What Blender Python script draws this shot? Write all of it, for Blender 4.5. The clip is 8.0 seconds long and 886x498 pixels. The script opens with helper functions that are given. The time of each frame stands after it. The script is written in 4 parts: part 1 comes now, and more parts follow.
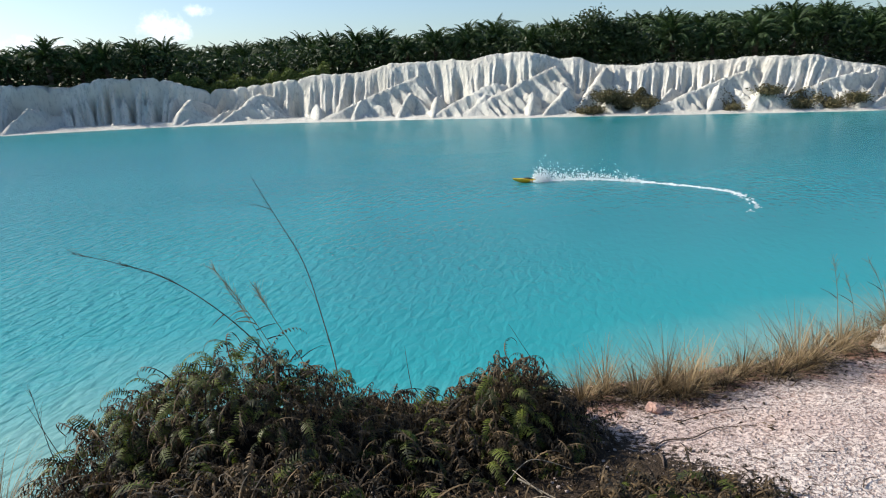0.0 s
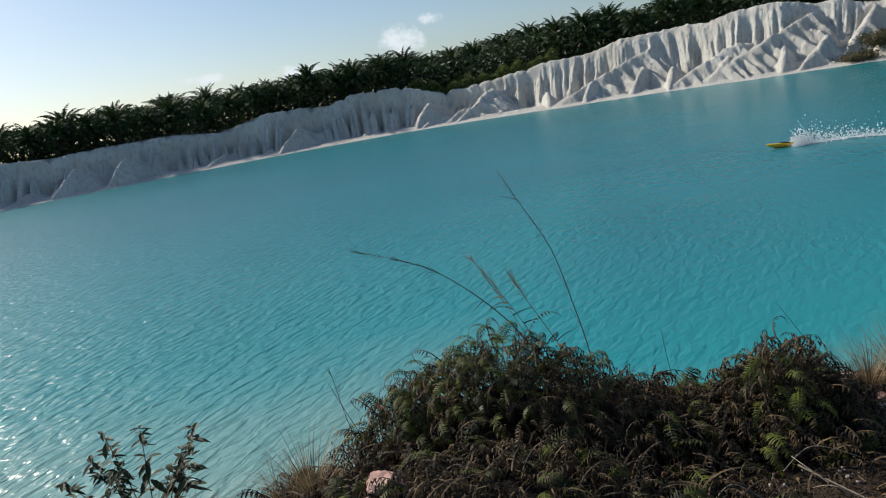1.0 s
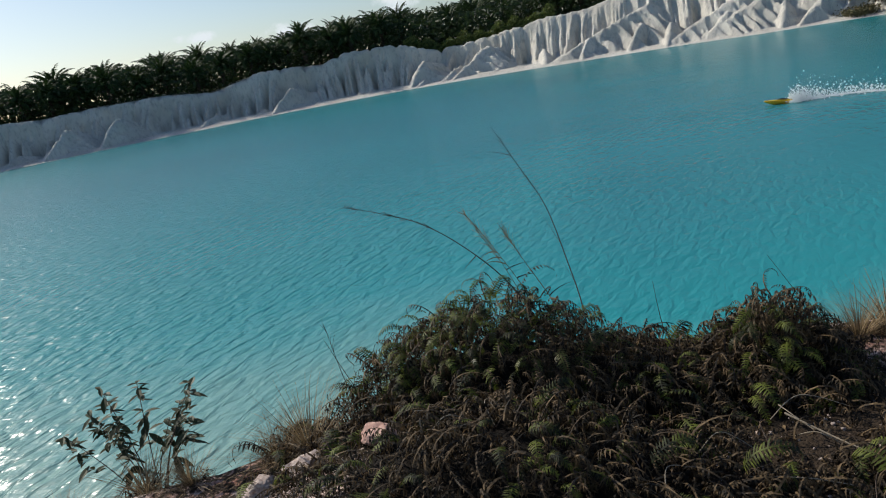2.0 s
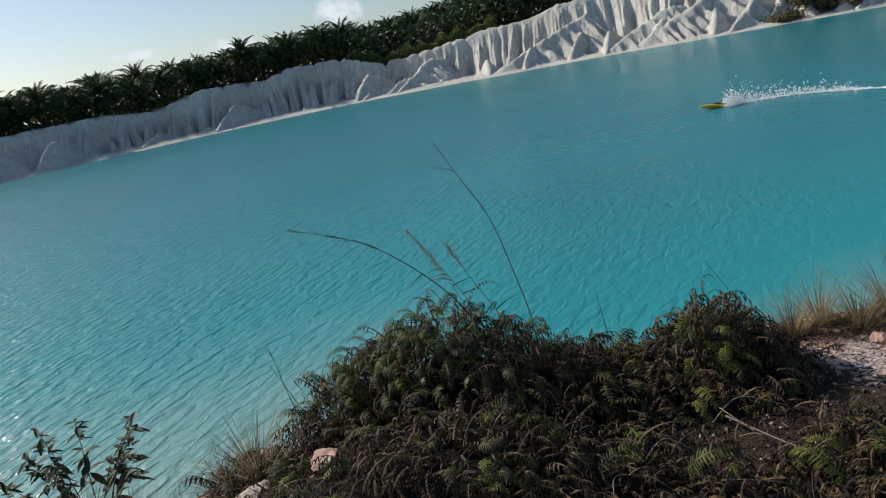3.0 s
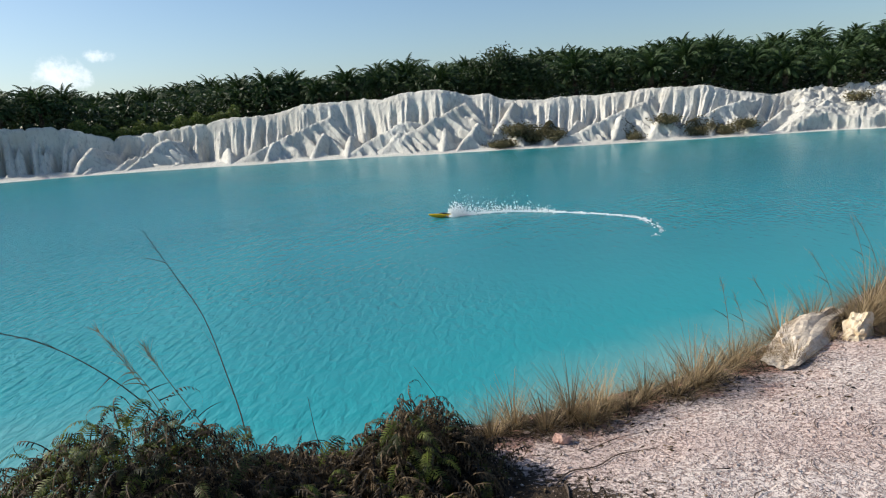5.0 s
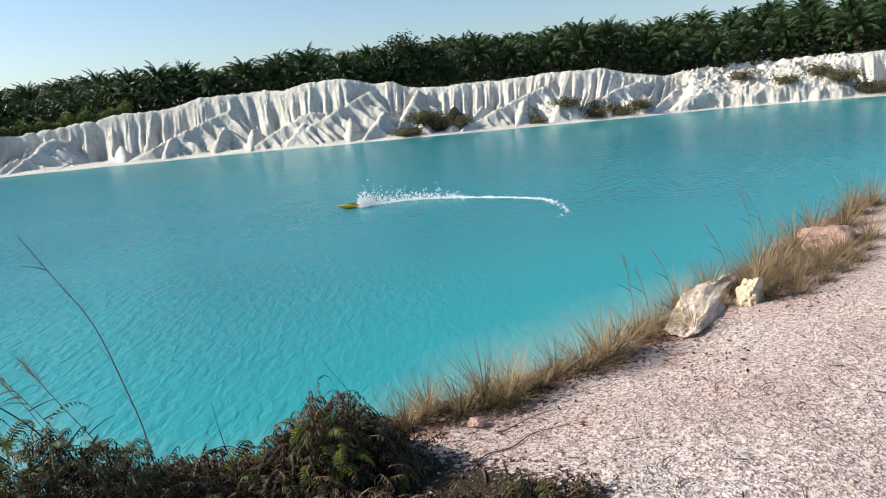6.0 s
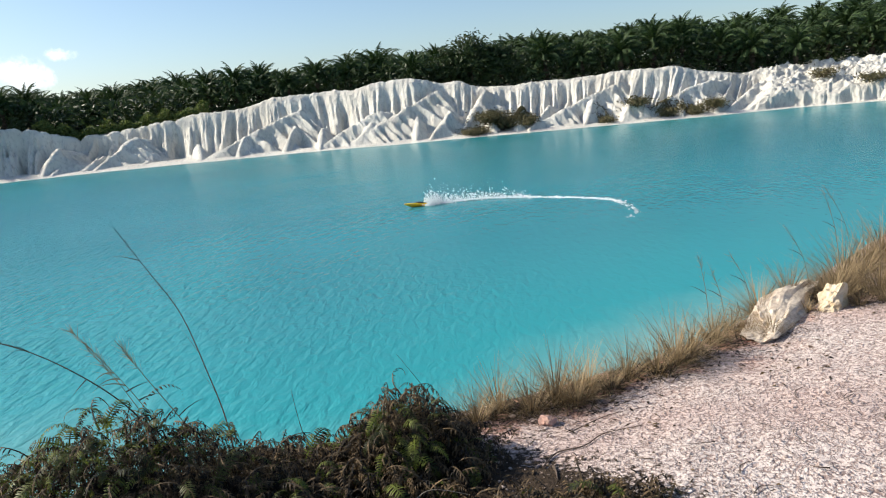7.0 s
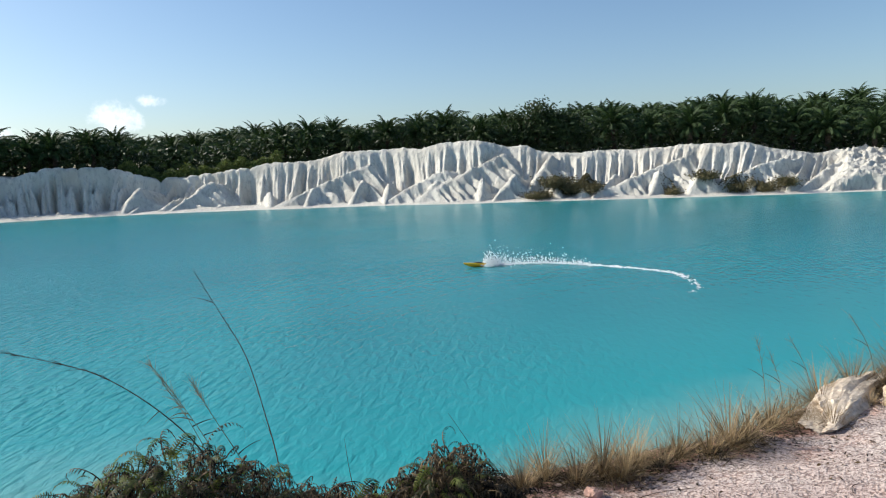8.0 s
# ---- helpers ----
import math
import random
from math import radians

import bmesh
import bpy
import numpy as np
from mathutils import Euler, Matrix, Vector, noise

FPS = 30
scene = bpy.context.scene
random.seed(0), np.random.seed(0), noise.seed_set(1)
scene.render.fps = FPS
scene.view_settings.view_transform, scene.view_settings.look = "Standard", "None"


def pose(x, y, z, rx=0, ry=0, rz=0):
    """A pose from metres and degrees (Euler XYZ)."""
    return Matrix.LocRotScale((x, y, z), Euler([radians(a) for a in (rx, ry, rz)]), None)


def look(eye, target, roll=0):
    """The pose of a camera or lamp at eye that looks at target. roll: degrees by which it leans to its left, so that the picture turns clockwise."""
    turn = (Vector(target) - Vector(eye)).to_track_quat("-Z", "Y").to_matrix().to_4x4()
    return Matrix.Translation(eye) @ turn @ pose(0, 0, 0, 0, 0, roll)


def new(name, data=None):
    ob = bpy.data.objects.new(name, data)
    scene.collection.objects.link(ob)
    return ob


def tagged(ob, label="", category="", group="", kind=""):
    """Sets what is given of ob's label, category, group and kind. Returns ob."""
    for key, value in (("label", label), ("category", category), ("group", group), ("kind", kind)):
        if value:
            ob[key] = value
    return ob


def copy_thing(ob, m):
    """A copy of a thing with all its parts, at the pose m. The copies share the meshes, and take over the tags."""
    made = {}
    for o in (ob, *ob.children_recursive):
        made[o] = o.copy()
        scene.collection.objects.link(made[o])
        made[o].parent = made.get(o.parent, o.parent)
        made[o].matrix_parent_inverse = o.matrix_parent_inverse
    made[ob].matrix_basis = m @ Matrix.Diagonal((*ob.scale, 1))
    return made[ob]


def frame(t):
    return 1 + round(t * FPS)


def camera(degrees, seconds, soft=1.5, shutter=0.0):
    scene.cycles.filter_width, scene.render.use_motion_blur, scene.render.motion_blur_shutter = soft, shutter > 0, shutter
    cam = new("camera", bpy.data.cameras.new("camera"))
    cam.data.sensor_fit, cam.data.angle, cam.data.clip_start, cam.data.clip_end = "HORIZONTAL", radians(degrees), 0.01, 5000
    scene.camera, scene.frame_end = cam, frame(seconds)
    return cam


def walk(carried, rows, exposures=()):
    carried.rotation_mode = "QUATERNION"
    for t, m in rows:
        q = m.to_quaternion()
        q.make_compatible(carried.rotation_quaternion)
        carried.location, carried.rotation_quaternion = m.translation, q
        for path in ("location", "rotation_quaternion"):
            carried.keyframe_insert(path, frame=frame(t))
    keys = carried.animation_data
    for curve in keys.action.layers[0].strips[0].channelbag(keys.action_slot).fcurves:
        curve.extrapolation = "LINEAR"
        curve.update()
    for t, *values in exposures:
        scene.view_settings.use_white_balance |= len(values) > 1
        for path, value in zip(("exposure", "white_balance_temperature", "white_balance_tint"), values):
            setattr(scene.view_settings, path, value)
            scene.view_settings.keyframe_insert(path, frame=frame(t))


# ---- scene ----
cam = camera(65.3, 8.0, soft=1.1)
# seconds, place, yaw, pitch, roll about the lens
PATH = [
    (0.0, -0.000, 0.000, 4.600, -0.00, -13.80, -2.20),
    (0.2, -0.011, -0.047, 4.616, 6.82, -15.26, -6.81),
    (0.5, -0.026, -0.090, 4.628, 14.27, -14.85, -9.68),
    (1.0, -0.037, -0.098, 4.621, 20.16, -12.74, -10.43),
    (1.2, -0.033, -0.075, 4.578, 20.63, -16.24, -10.98),
    (2.3, -0.018, -0.106, 4.598, 20.38, -15.99, -10.81),
    (2.5, -0.012, -0.098, 4.602, 19.43, -16.15, -11.05),
    (3.0, 0.021, -0.078, 4.619, 16.28, -15.89, -12.11),
    (3.5, 0.027, -0.069, 4.620, 14.26, -16.74, -12.46),
    (4.0, -0.001, -0.080, 4.605, 16.03, -17.33, -10.57),
    (4.5, 0.060, -0.048, 4.617, 9.16, -15.58, -9.94),
    (4.7, 0.094, -0.023, 4.622, 3.59, -14.31, -8.47),
    (5.0, 0.132, 0.004, 4.624, -6.76, -11.15, -3.93),
    (5.2, 0.144, 0.007, 4.613, -9.80, -10.68, -3.21),
    (6.3, 0.194, 0.083, 4.597, -14.39, -13.57, -5.77),
    (6.5, 0.183, 0.078, 4.605, -12.85, -13.89, -6.40),
    (7.0, 0.122, 0.030, 4.604, -8.61, -12.21, -5.69),
    (7.5, 0.080, -0.036, 4.648, -5.06, -11.47, -5.63),
    (7.8, 0.085, -0.086, 4.655, -5.39, -8.59, -2.55),
    (8.0, 0.092, -0.123, 4.656, -4.14, -6.99, -2.44),
]
walk(cam, [(t, pose(x, y, z, 90 + p, 0, w) @ pose(0, 0, 0, 0, 0, r)) for t, x, y, z, w, p, r in PATH],
     exposures=[(0.0, 0.46, 6150, 7), (0.5, 0.12, 6200, 8), (1.0, -0.14, 6200, 8), (4.0, -0.18, 6200, 8), (4.5, -0.06, 6200, 8), (5.0, 0.26, 6150, 7), (6.5, 0.55, 6350, 8), (7.5, 0.55, 6350, 8), (8.0, 0.36, 6150, 7)])

# ---- light: sun ahead to the left, clear tropical sky with small cumulus ----
SUN_AZ, SUN_EL = -70.0, 33.0
world = bpy.data.worlds.new("sky")
scene.world = world
world.use_nodes = True
wn, wl = world.node_tree.nodes, world.node_tree.links
background = wn["Background"]
sky = wn.new("ShaderNodeTexSky")
sky.sky_type, sky.sun_disc = "NISHITA", False
sky.sun_elevation, sky.sun_rotation = radians(SUN_EL), radians(SUN_AZ)
sky.dust_density, sky.air_density, sky.ozone_density = 1.0, 1.0, 3.0
background.inputs["Strength"].default_value = 0.103


def unit(az, el):
    a, e = radians(az), radians(el)
    return Vector((math.sin(a) * math.cos(e), math.cos(a) * math.cos(e), math.sin(e)))


def clouds():
    """Small cumulus and thin veils over the sky colour."""
    geo = wn.new("ShaderNodeTexCoord")
    total = None
    tex = wn.new("ShaderNodeTexNoise")
    tex.inputs["Scale"].default_value, tex.inputs["Detail"].default_value, tex.inputs["Roughness"].default_value = 38, 6, 0.6
    wl.new(geo.outputs["Generated"], tex.inputs["Vector"])
    for az, el, wide, high in ((-20.6, 4.4, 2.3, 1.5), (-18.0, 5.6, 1.3, 0.6), (-28.9, 3.3, 2.2, 0.9), (-36.0, 4.0, 1.8, 0.5), 
                               (60, 14, 5, 2), (110, 12, 7, 3), (170, 18, 8, 3), (-120, 15, 7, 3)):
        d = unit(az, el)
        side, up = Vector((math.cos(radians(az)), -math.sin(radians(az)), 0)), Vector((0, 0, 1))
        sub = wn.new("ShaderNodeVectorMath")
        sub.operation = "SUBTRACT"
        wl.new(geo.outputs["Generated"], sub.inputs[0])
        sub.inputs[1].default_value = d
        parts = []
        for axis, size in ((side, radians(wide)), (up, radians(high)), (d, radians(20))):
            dot = wn.new("ShaderNodeVectorMath")
            dot.operation = "DOT_PRODUCT"
            wl.new(sub.outputs[0], dot.inputs[0])
            dot.inputs[1].default_value = axis / size
            sq = wn.new("ShaderNodeMath")
            sq.operation = "MULTIPLY"
            wl.new(dot.outputs["Value"], sq.inputs[0])
            wl.new(dot.outputs["Value"], sq.inputs[1])
            parts.append(sq)
        s = parts[0].outputs[0]
        for other in parts[1:]:
            add = wn.new("ShaderNodeMath")
            wl.new(s, add.inputs[0])
            wl.new(other.outputs[0], add.inputs[1])
            s = add.outputs[0]
        inv = wn.new("ShaderNodeMath")
        inv.operation = "SUBTRACT"
        inv.inputs[0].default_value = 1.0
        wl.new(s, inv.inputs[1])
        if total is None:
            total = inv.outputs[0]
        else:
            top = wn.new("ShaderNodeMath")
            top.operation = "MAXIMUM"
            wl.new(total, top.inputs[0])
            wl.new(inv.outputs[0], top.inputs[1])
            total = top.outputs[0]
    low = wn.new("ShaderNodeMath")
    low.operation = "MAXIMUM"
    wl.new(total, low.inputs[0])
    low.inputs[1].default_value = -0.5
    mix = wn.new("ShaderNodeMath")
    mix.operation = "MULTIPLY_ADD"
    wl.new(tex.outputs["Fac"], mix.inputs[0])
    mix.inputs[1].default_value = 3.2
    wl.new(low.outputs[0], mix.inputs[2])
    ramp = wn.new("ShaderNodeMapRange")
    ramp.interpolation_type = "SMOOTHSTEP"
    ramp.inputs["From Min"].default_value, ramp.inputs["From Max"].default_value = 1.75, 2.8
    ramp.inputs["To Max"].default_value = 0.9
    wl.new(mix.outputs[0], ramp.inputs["Value"])
    body = wn.new("ShaderNodeMix")
    body.data_type = "RGBA"
    wl.new(ramp.outputs[0], body.inputs["Factor"])
    wl.new(sky.outputs[0], body.inputs["A"])
    body.inputs["B"].default_value = (9.0, 9.3, 9.5, 1)
    wl.new(body.outputs["Result"], background.inputs["Color"])


clouds()
sun = new("sun", bpy.data.lights.new("sun", "SUN"))
sun.data.energy, sun.data.angle, sun.data.color = 5.0, radians(0.5), (1.0, 0.90, 0.76)
sun.matrix_world = look(unit(SUN_AZ, SUN_EL) * 100, (0, 0, 0))
tagged(sun, kind="structure")

# ---- materials ----


class Mat:
    """A node material: noise, ramps and bump on a principled surface."""

    def __init__(self, name, rough=0.8, spec=0.3):
        self.mat = bpy.data.materials.new(name)
        self.mat.use_nodes = True
        self.n, self.l = self.mat.node_tree.nodes, self.mat.node_tree.links
        self.p = self.n["Principled BSDF"]
        self.p.inputs["Roughness"].default_value = rough
        self.p.inputs["Specular IOR Level"].default_value = spec
        self.co = self.n.new("ShaderNodeNewGeometry").outputs["Position"]

    def node(self, kind, **values):
        node = self.n.new(kind)
        for key, value in values.items():
            node.inputs[key.replace("_", " ")].default_value = value
        return node

    def place(self, scale=(1, 1, 1), turn=0.0):
        m = self.n.new("ShaderNodeMapping")
        m.inputs["Scale"].default_value = scale
        m.inputs["Rotation"].default_value = (0, 0, radians(turn))
        self.l.new(self.co, m.inputs["Vector"])
        return m.outputs[0]

    def crests(self, along, across, turn):
        """Coordinates stretched along a direction on the water."""
        m = self.n.new("ShaderNodeMapping")
        m.vector_type = "TEXTURE"
        m.inputs["Scale"].default_value = (along, across, 1)
        m.inputs["Rotation"].default_value = (0, 0, radians(turn))
        self.l.new(self.co, m.inputs["Vector"])
        return m.outputs[0]

    def noise(self, scale, detail=4, rough=0.55, at=None, distortion=0.0):
        t = self.node("ShaderNodeTexNoise", Scale=scale, Detail=detail, Roughness=rough, Distortion=distortion)
        self.l.new(at if at else self.co, t.inputs["Vector"])
        return t.outputs["Fac"]

    def ramp(self, value, *stops):
        r = self.n.new("ShaderNodeValToRGB")
        e = r.color_ramp.elements
        while len(e) < len(stops):
            e.new(0.5)
        for k, (pos, colour) in zip(e, stops):
            k.position, k.color = pos, (*colour, 1) if len(colour) == 3 else colour
        self.l.new(value, r.inputs["Fac"])
        return r.outputs["Color"]

    def mix(self, factor, a, b, blend="MIX"):
        m = self.n.new("ShaderNodeMix")
        m.data_type, m.blend_type = "RGBA", blend
        for socket, value in (("Factor", factor), ("A", a), ("B", b)):
            if isinstance(value, (int, float)):
                m.inputs[socket].default_value = value
            elif isinstance(value, tuple):
                m.inputs[socket].default_value = (*value, 1)
            else:
                self.l.new(value, m.inputs[socket])
        return m.outputs["Result"]

    def band(self, value, low, high, to_low=0.0, to_high=1.0):
        r = self.node("ShaderNodeMapRange")
        r.interpolation_type = "SMOOTHSTEP"
        for key, v in (("From Min", low), ("From Max", high), ("To Min", to_low), ("To Max", to_high)):
            r.inputs[key].default_value = v
        self.l.new(value, r.inputs["Value"])
        return r.outputs[0]

    def math(self, op, a, b=0.0, c=0.0):
        m = self.n.new("ShaderNodeMath")
        m.operation = op
        for i, v in enumerate((a, b, c)):
            if isinstance(v, (int, float)):
                m.inputs[i].default_value = v
            else:
                self.l.new(v, m.inputs[i])
        return m.outputs[0]

    def attribute(self, name):
        a = self.n.new("ShaderNodeAttribute")
        a.attribute_name = name
        return a.outputs["Fac"]

    def axis(self, name):
        s = self.n.new("ShaderNodeSeparateXYZ")
        self.l.new(self.co, s.inputs[0])
        return s.outputs[name]

    def island(self):
        return self.n.new("ShaderNodeNewGeometry").outputs["Random Per Island"]

    def lone(self):
        return self.n.new("ShaderNodeObjectInfo").outputs["Random"]

    def bump(self, value, strength, distance, before=None):
        b = self.node("ShaderNodeBump", Strength=strength, Distance=distance)
        self.l.new(value, b.inputs["Height"])
        if before:
            self.l.new(before, b.inputs["Normal"])
        return b.outputs[0]

    def done(self, colour=None, normal=None):
        if isinstance(colour, tuple):
            self.p.inputs["Base Color"].default_value = (*colour, 1)
        elif colour:
            self.l.new(colour, self.p.inputs["Base Color"])
        if normal:
            self.l.new(normal, self.p.inputs["Normal"])
        return self.mat


def water_material():
    """Milky turquoise mineral water: paler and sandy over the near shallows."""
    m = Mat("milky_water", 0.26, 0.36)
    big = m.noise(0.035, 3, 0.5)
    deep = m.ramp(big, (0.3, (0.011, 0.165, 0.195)), (0.7, (0.017, 0.22, 0.245)))
    edge = m.math("ADD", m.attribute("shore"), m.math("MULTIPLY", m.noise(0.5, 3), 1.6))
    mid = m.mix(m.band(edge, 1.0, 14.0, 0.6, 0.0), deep, (0.028, 0.33, 0.34))
    colour = m.mix(m.band(edge, 0.9, 4.6, 0.75, 0.0), mid, (0.30, 0.40, 0.34))
    ripple = m.noise(1.0, 2, 0.45, m.crests(0.50, 0.21, 80), 0.5)
    fine = m.noise(1.0, 2, 0.5, m.crests(0.20, 0.10, 62), 0.4)
    swell = m.noise(1.0, 2, 0.5, m.crests(5.0, 1.3, 40))
    windy = m.math("ADD", m.math("MULTIPLY", m.axis("X"), -0.05), m.math("MULTIPLY", m.noise(0.05, 3, 0.5, m.place((1, 1.8, 1))), 1.6))
    calm = m.band(windy, 0.55, 1.5, 0.16, 1.0)
    wave = m.math("ADD", m.math("MULTIPLY", ripple, calm), m.math("ADD", m.math("MULTIPLY", m.math("MULTIPLY", fine, calm), 0.22), m.math("MULTIPLY", swell, 0.25)))
    return m.done(colour, m.bump(wave, 1.0, 0.115))


def clay_material():
    """White kaolin clay with grey run-off streaks."""
    m = Mat("kaolin_clay", 0.92, 0.15)
    wide = m.ramp(m.noise(0.22, 4), (0.3, (0.56, 0.53, 0.47)), (0.7, (0.74, 0.71, 0.64)))
    streak = m.noise(1.0, 5, 0.7, m.place((2.6, 2.6, 1.1)))
    colour = m.mix(m.band(streak, 0.47, 0.7, 0.0, 0.6), wide, (0.33, 0.32, 0.30))
    stain = m.noise(0.12, 3, 0.6, m.place((1, 1, 2)))
    colour = m.mix(m.band(stain, 0.55, 0.75, 0.0, 0.3), colour, (0.52, 0.43, 0.31))
    grit = m.noise(7, 5, 0.7)
    plants = m.math("MULTIPLY", m.attribute("green"), m.band(m.noise(0.9, 4, 0.6), 0.38, 0.55))
    ground = m.ramp(m.noise(2.0, 4), (0.3, (0.05, 0.075, 0.025)), (0.7, (0.13, 0.14, 0.05)))
    colour = m.mix(plants, colour, ground)
    return m.done(colour, m.bump(m.math("ADD", streak, m.math("MULTIPLY", grit, 0.5)), 0.9, 0.22))


def sand_material():
    """Pinkish white gravelly sand with litter and rusty soil along the edge; fern shade is painted in with the litter.
    """
    m = Mat("pale_gravel_sand", 0.95, 0.15)
    wide = m.ramp(m.noise(1.1, 4), (0.3, (0.60, 0.46, 0.41)), (0.72, (0.77, 0.67, 0.61)))
    v = m.node("ShaderNodeTexVoronoi", Scale=60.0, Randomness=1.0)
    m.l.new(m.co, v.inputs["Vector"])
    v2 = m.node("ShaderNodeTexVoronoi", Scale=125.0, Randomness=1.0)
    m.l.new(m.co, v2.inputs["Vector"])
    tone = m.node("ShaderNodeSeparateColor")
    m.l.new(v.outputs["Color"], tone.inputs[0])
    gap = m.math("MULTIPLY", m.band(v.outputs["Distance"], 0.25, 0.8), m.band(m.noise(30, 3, 0.6), 0.4, 0.6))
    grain = m.math("MAXIMUM", gap, m.math("MULTIPLY", m.band(v2.outputs["Distance"], 0.2, 0.8), m.band(tone.outputs[0], 0.35, 0.9)))
    colour = m.mix(m.math("MULTIPLY", grain, 0.9), wide, (0.22, 0.15, 0.13))
    rust = m.math("MULTIPLY", m.band(m.noise(2.3, 4, 0.6), 0.44, 0.6), m.attribute("rim"))
    colour = m.mix(m.math("MULTIPLY", rust, 0.75), colour, (0.42, 0.17, 0.10))
    # Dark brown tint: leaf litter, and by the ferns their painted shade too.
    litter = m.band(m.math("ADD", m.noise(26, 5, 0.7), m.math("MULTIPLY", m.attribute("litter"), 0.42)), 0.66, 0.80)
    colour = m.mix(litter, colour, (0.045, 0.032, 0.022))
    shale = m.math("ADD", m.noise(45, 4, 0.7), m.math("MULTIPLY", grain, -0.7))
    return m.done(colour, m.bump(m.noise(9, 4, 0.6), 0.6, 0.03, m.bump(shale, 0.9, 0.012)))


def leaf_material(name, dark, light, rough=0.55, thin=0.25, own="island", shade_patch=0.0):
    """Foliage whose tone varies from leaf to leaf, on ferns also by painted blotches of gap shade; thin leaves let some
    light through.
    """
    m = Mat(name, rough, 0.35)
    tone = m.island() if own == "island" else m.lone()
    mixed = m.math("ADD", m.math("MULTIPLY", tone, 0.7), m.math("MULTIPLY", m.noise(3.0 if thin else 30, 3), 0.45))
    # Noise blotches towards near-black paint the shade of gaps between fronds.
    if shade_patch:
        mixed = m.math("ADD", m.math("MULTIPLY", tone, 0.3), m.math("MULTIPLY", m.band(m.noise(shade_patch, 3, 0.6), 0.36, 0.68), 0.7))
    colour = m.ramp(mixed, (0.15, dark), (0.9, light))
    m.done(colour)
    if thin:
        out = m.n["Material Output"]
        t = m.n.new("ShaderNodeBsdfTranslucent")
        m.l.new(colour, t.inputs["Color"])
        mix = m.node("ShaderNodeMixShader", Fac=thin)
        m.l.new(m.p.outputs[0], mix.inputs[1])
        m.l.new(t.outputs[0], mix.inputs[2])
        m.l.new(mix.outputs[0], out.inputs["Surface"])
    return m.mat


def paint_material(name, colour, rough=0.3, vary=0.08):
    m = Mat(name, rough, 0.5)
    dirt = m.noise(14, 4)
    return m.done(m.mix(m.band(dirt, 0.4, 0.75, 0.0, vary), colour, tuple(c * 0.4 for c in colour)))


def rough_material(name, dark, light, scale=12.0, depth=0.02):
    m = Mat(name, 0.9, 0.2)
    t = m.noise(scale, 5, 0.65)
    return m.done(m.ramp(t, (0.3, dark), (0.72, light)), m.bump(t, 0.8, depth))


WATER, CLAY, SAND = water_material(), clay_material(), sand_material()
PALM = leaf_material("oil_palm_frond", (0.010, 0.026, 0.008), (0.048, 0.085, 0.020), 0.7, 0.15)
PALM_TRUNK = rough_material("palm_trunk", (0.03, 0.024, 0.018), (0.10, 0.08, 0.055), 8, 0.05)
HEDGE = leaf_material("weed_leaves", (0.05, 0.085, 0.02), (0.17, 0.20, 0.05), 0.6, 0.3)
TREE = leaf_material("tree_leaves", (0.012, 0.027, 0.008), (0.050, 0.078, 0.022), 0.5, 0.2)
SCRUB = leaf_material("scrub_leaves", (0.05, 0.05, 0.022), (0.18, 0.15, 0.07), 0.7, 0.2)
BARK = rough_material("bark", (0.05, 0.035, 0.025), (0.14, 0.10, 0.07), 18, 0.02)

# ---- mesh helpers ----


def part(name, verts, faces, material, parent=None, label="", smooth=False):
    me = bpy.data.meshes.new(name)
    me.from_pydata([tuple(v) for v in verts], [], [tuple(f) for f in faces])
    if smooth:
        me.polygons.foreach_set("use_smooth", [True] * len(me.polygons))
    me.materials.append(material)
    me.update()
    ob = new(name, me)
    if parent:
        ob.parent = parent
    return tagged(ob, label)


class Build:
    """Gathers vertices and faces of one mesh."""

    def __init__(self):
        self.v, self.f = [], []

    def add(self, verts, faces, m=None):
        k = len(self.v)
        self.v.extend([m @ Vector(p) for p in verts] if m else verts)
        self.f.extend([tuple(i + k for i in f) for f in faces])

    def tube(self, points, radii, sides=6):
        k, n = len(self.v), len(points)
        for i, p in enumerate(points):
            p = Vector(p)
            d = Vector(points[min(i + 1, n - 1)]) - Vector(points[max(i - 1, 0)])
            q = d.to_track_quat("Z", "Y")
            for s in range(sides):
                a = 2 * math.pi * s / sides
                self.v.append(p + q @ Vector((math.cos(a) * radii[i], math.sin(a) * radii[i], 0)))
        for i in range(n - 1):
            for s in range(sides):
                a, b = k + i * sides + s, k + i * sides + (s + 1) % sides
                self.f.append((a, b, b + sides, a + sides))
        self.f.append(tuple(range(k + sides - 1, k - 1, -1)))
        self.f.append(tuple(k + (n - 1) * sides + s for s in range(sides)))

    def ob(self, name, material, parent=None, label="", smooth=False):
        return part(name, self.v, self.f, material, parent, label, smooth)


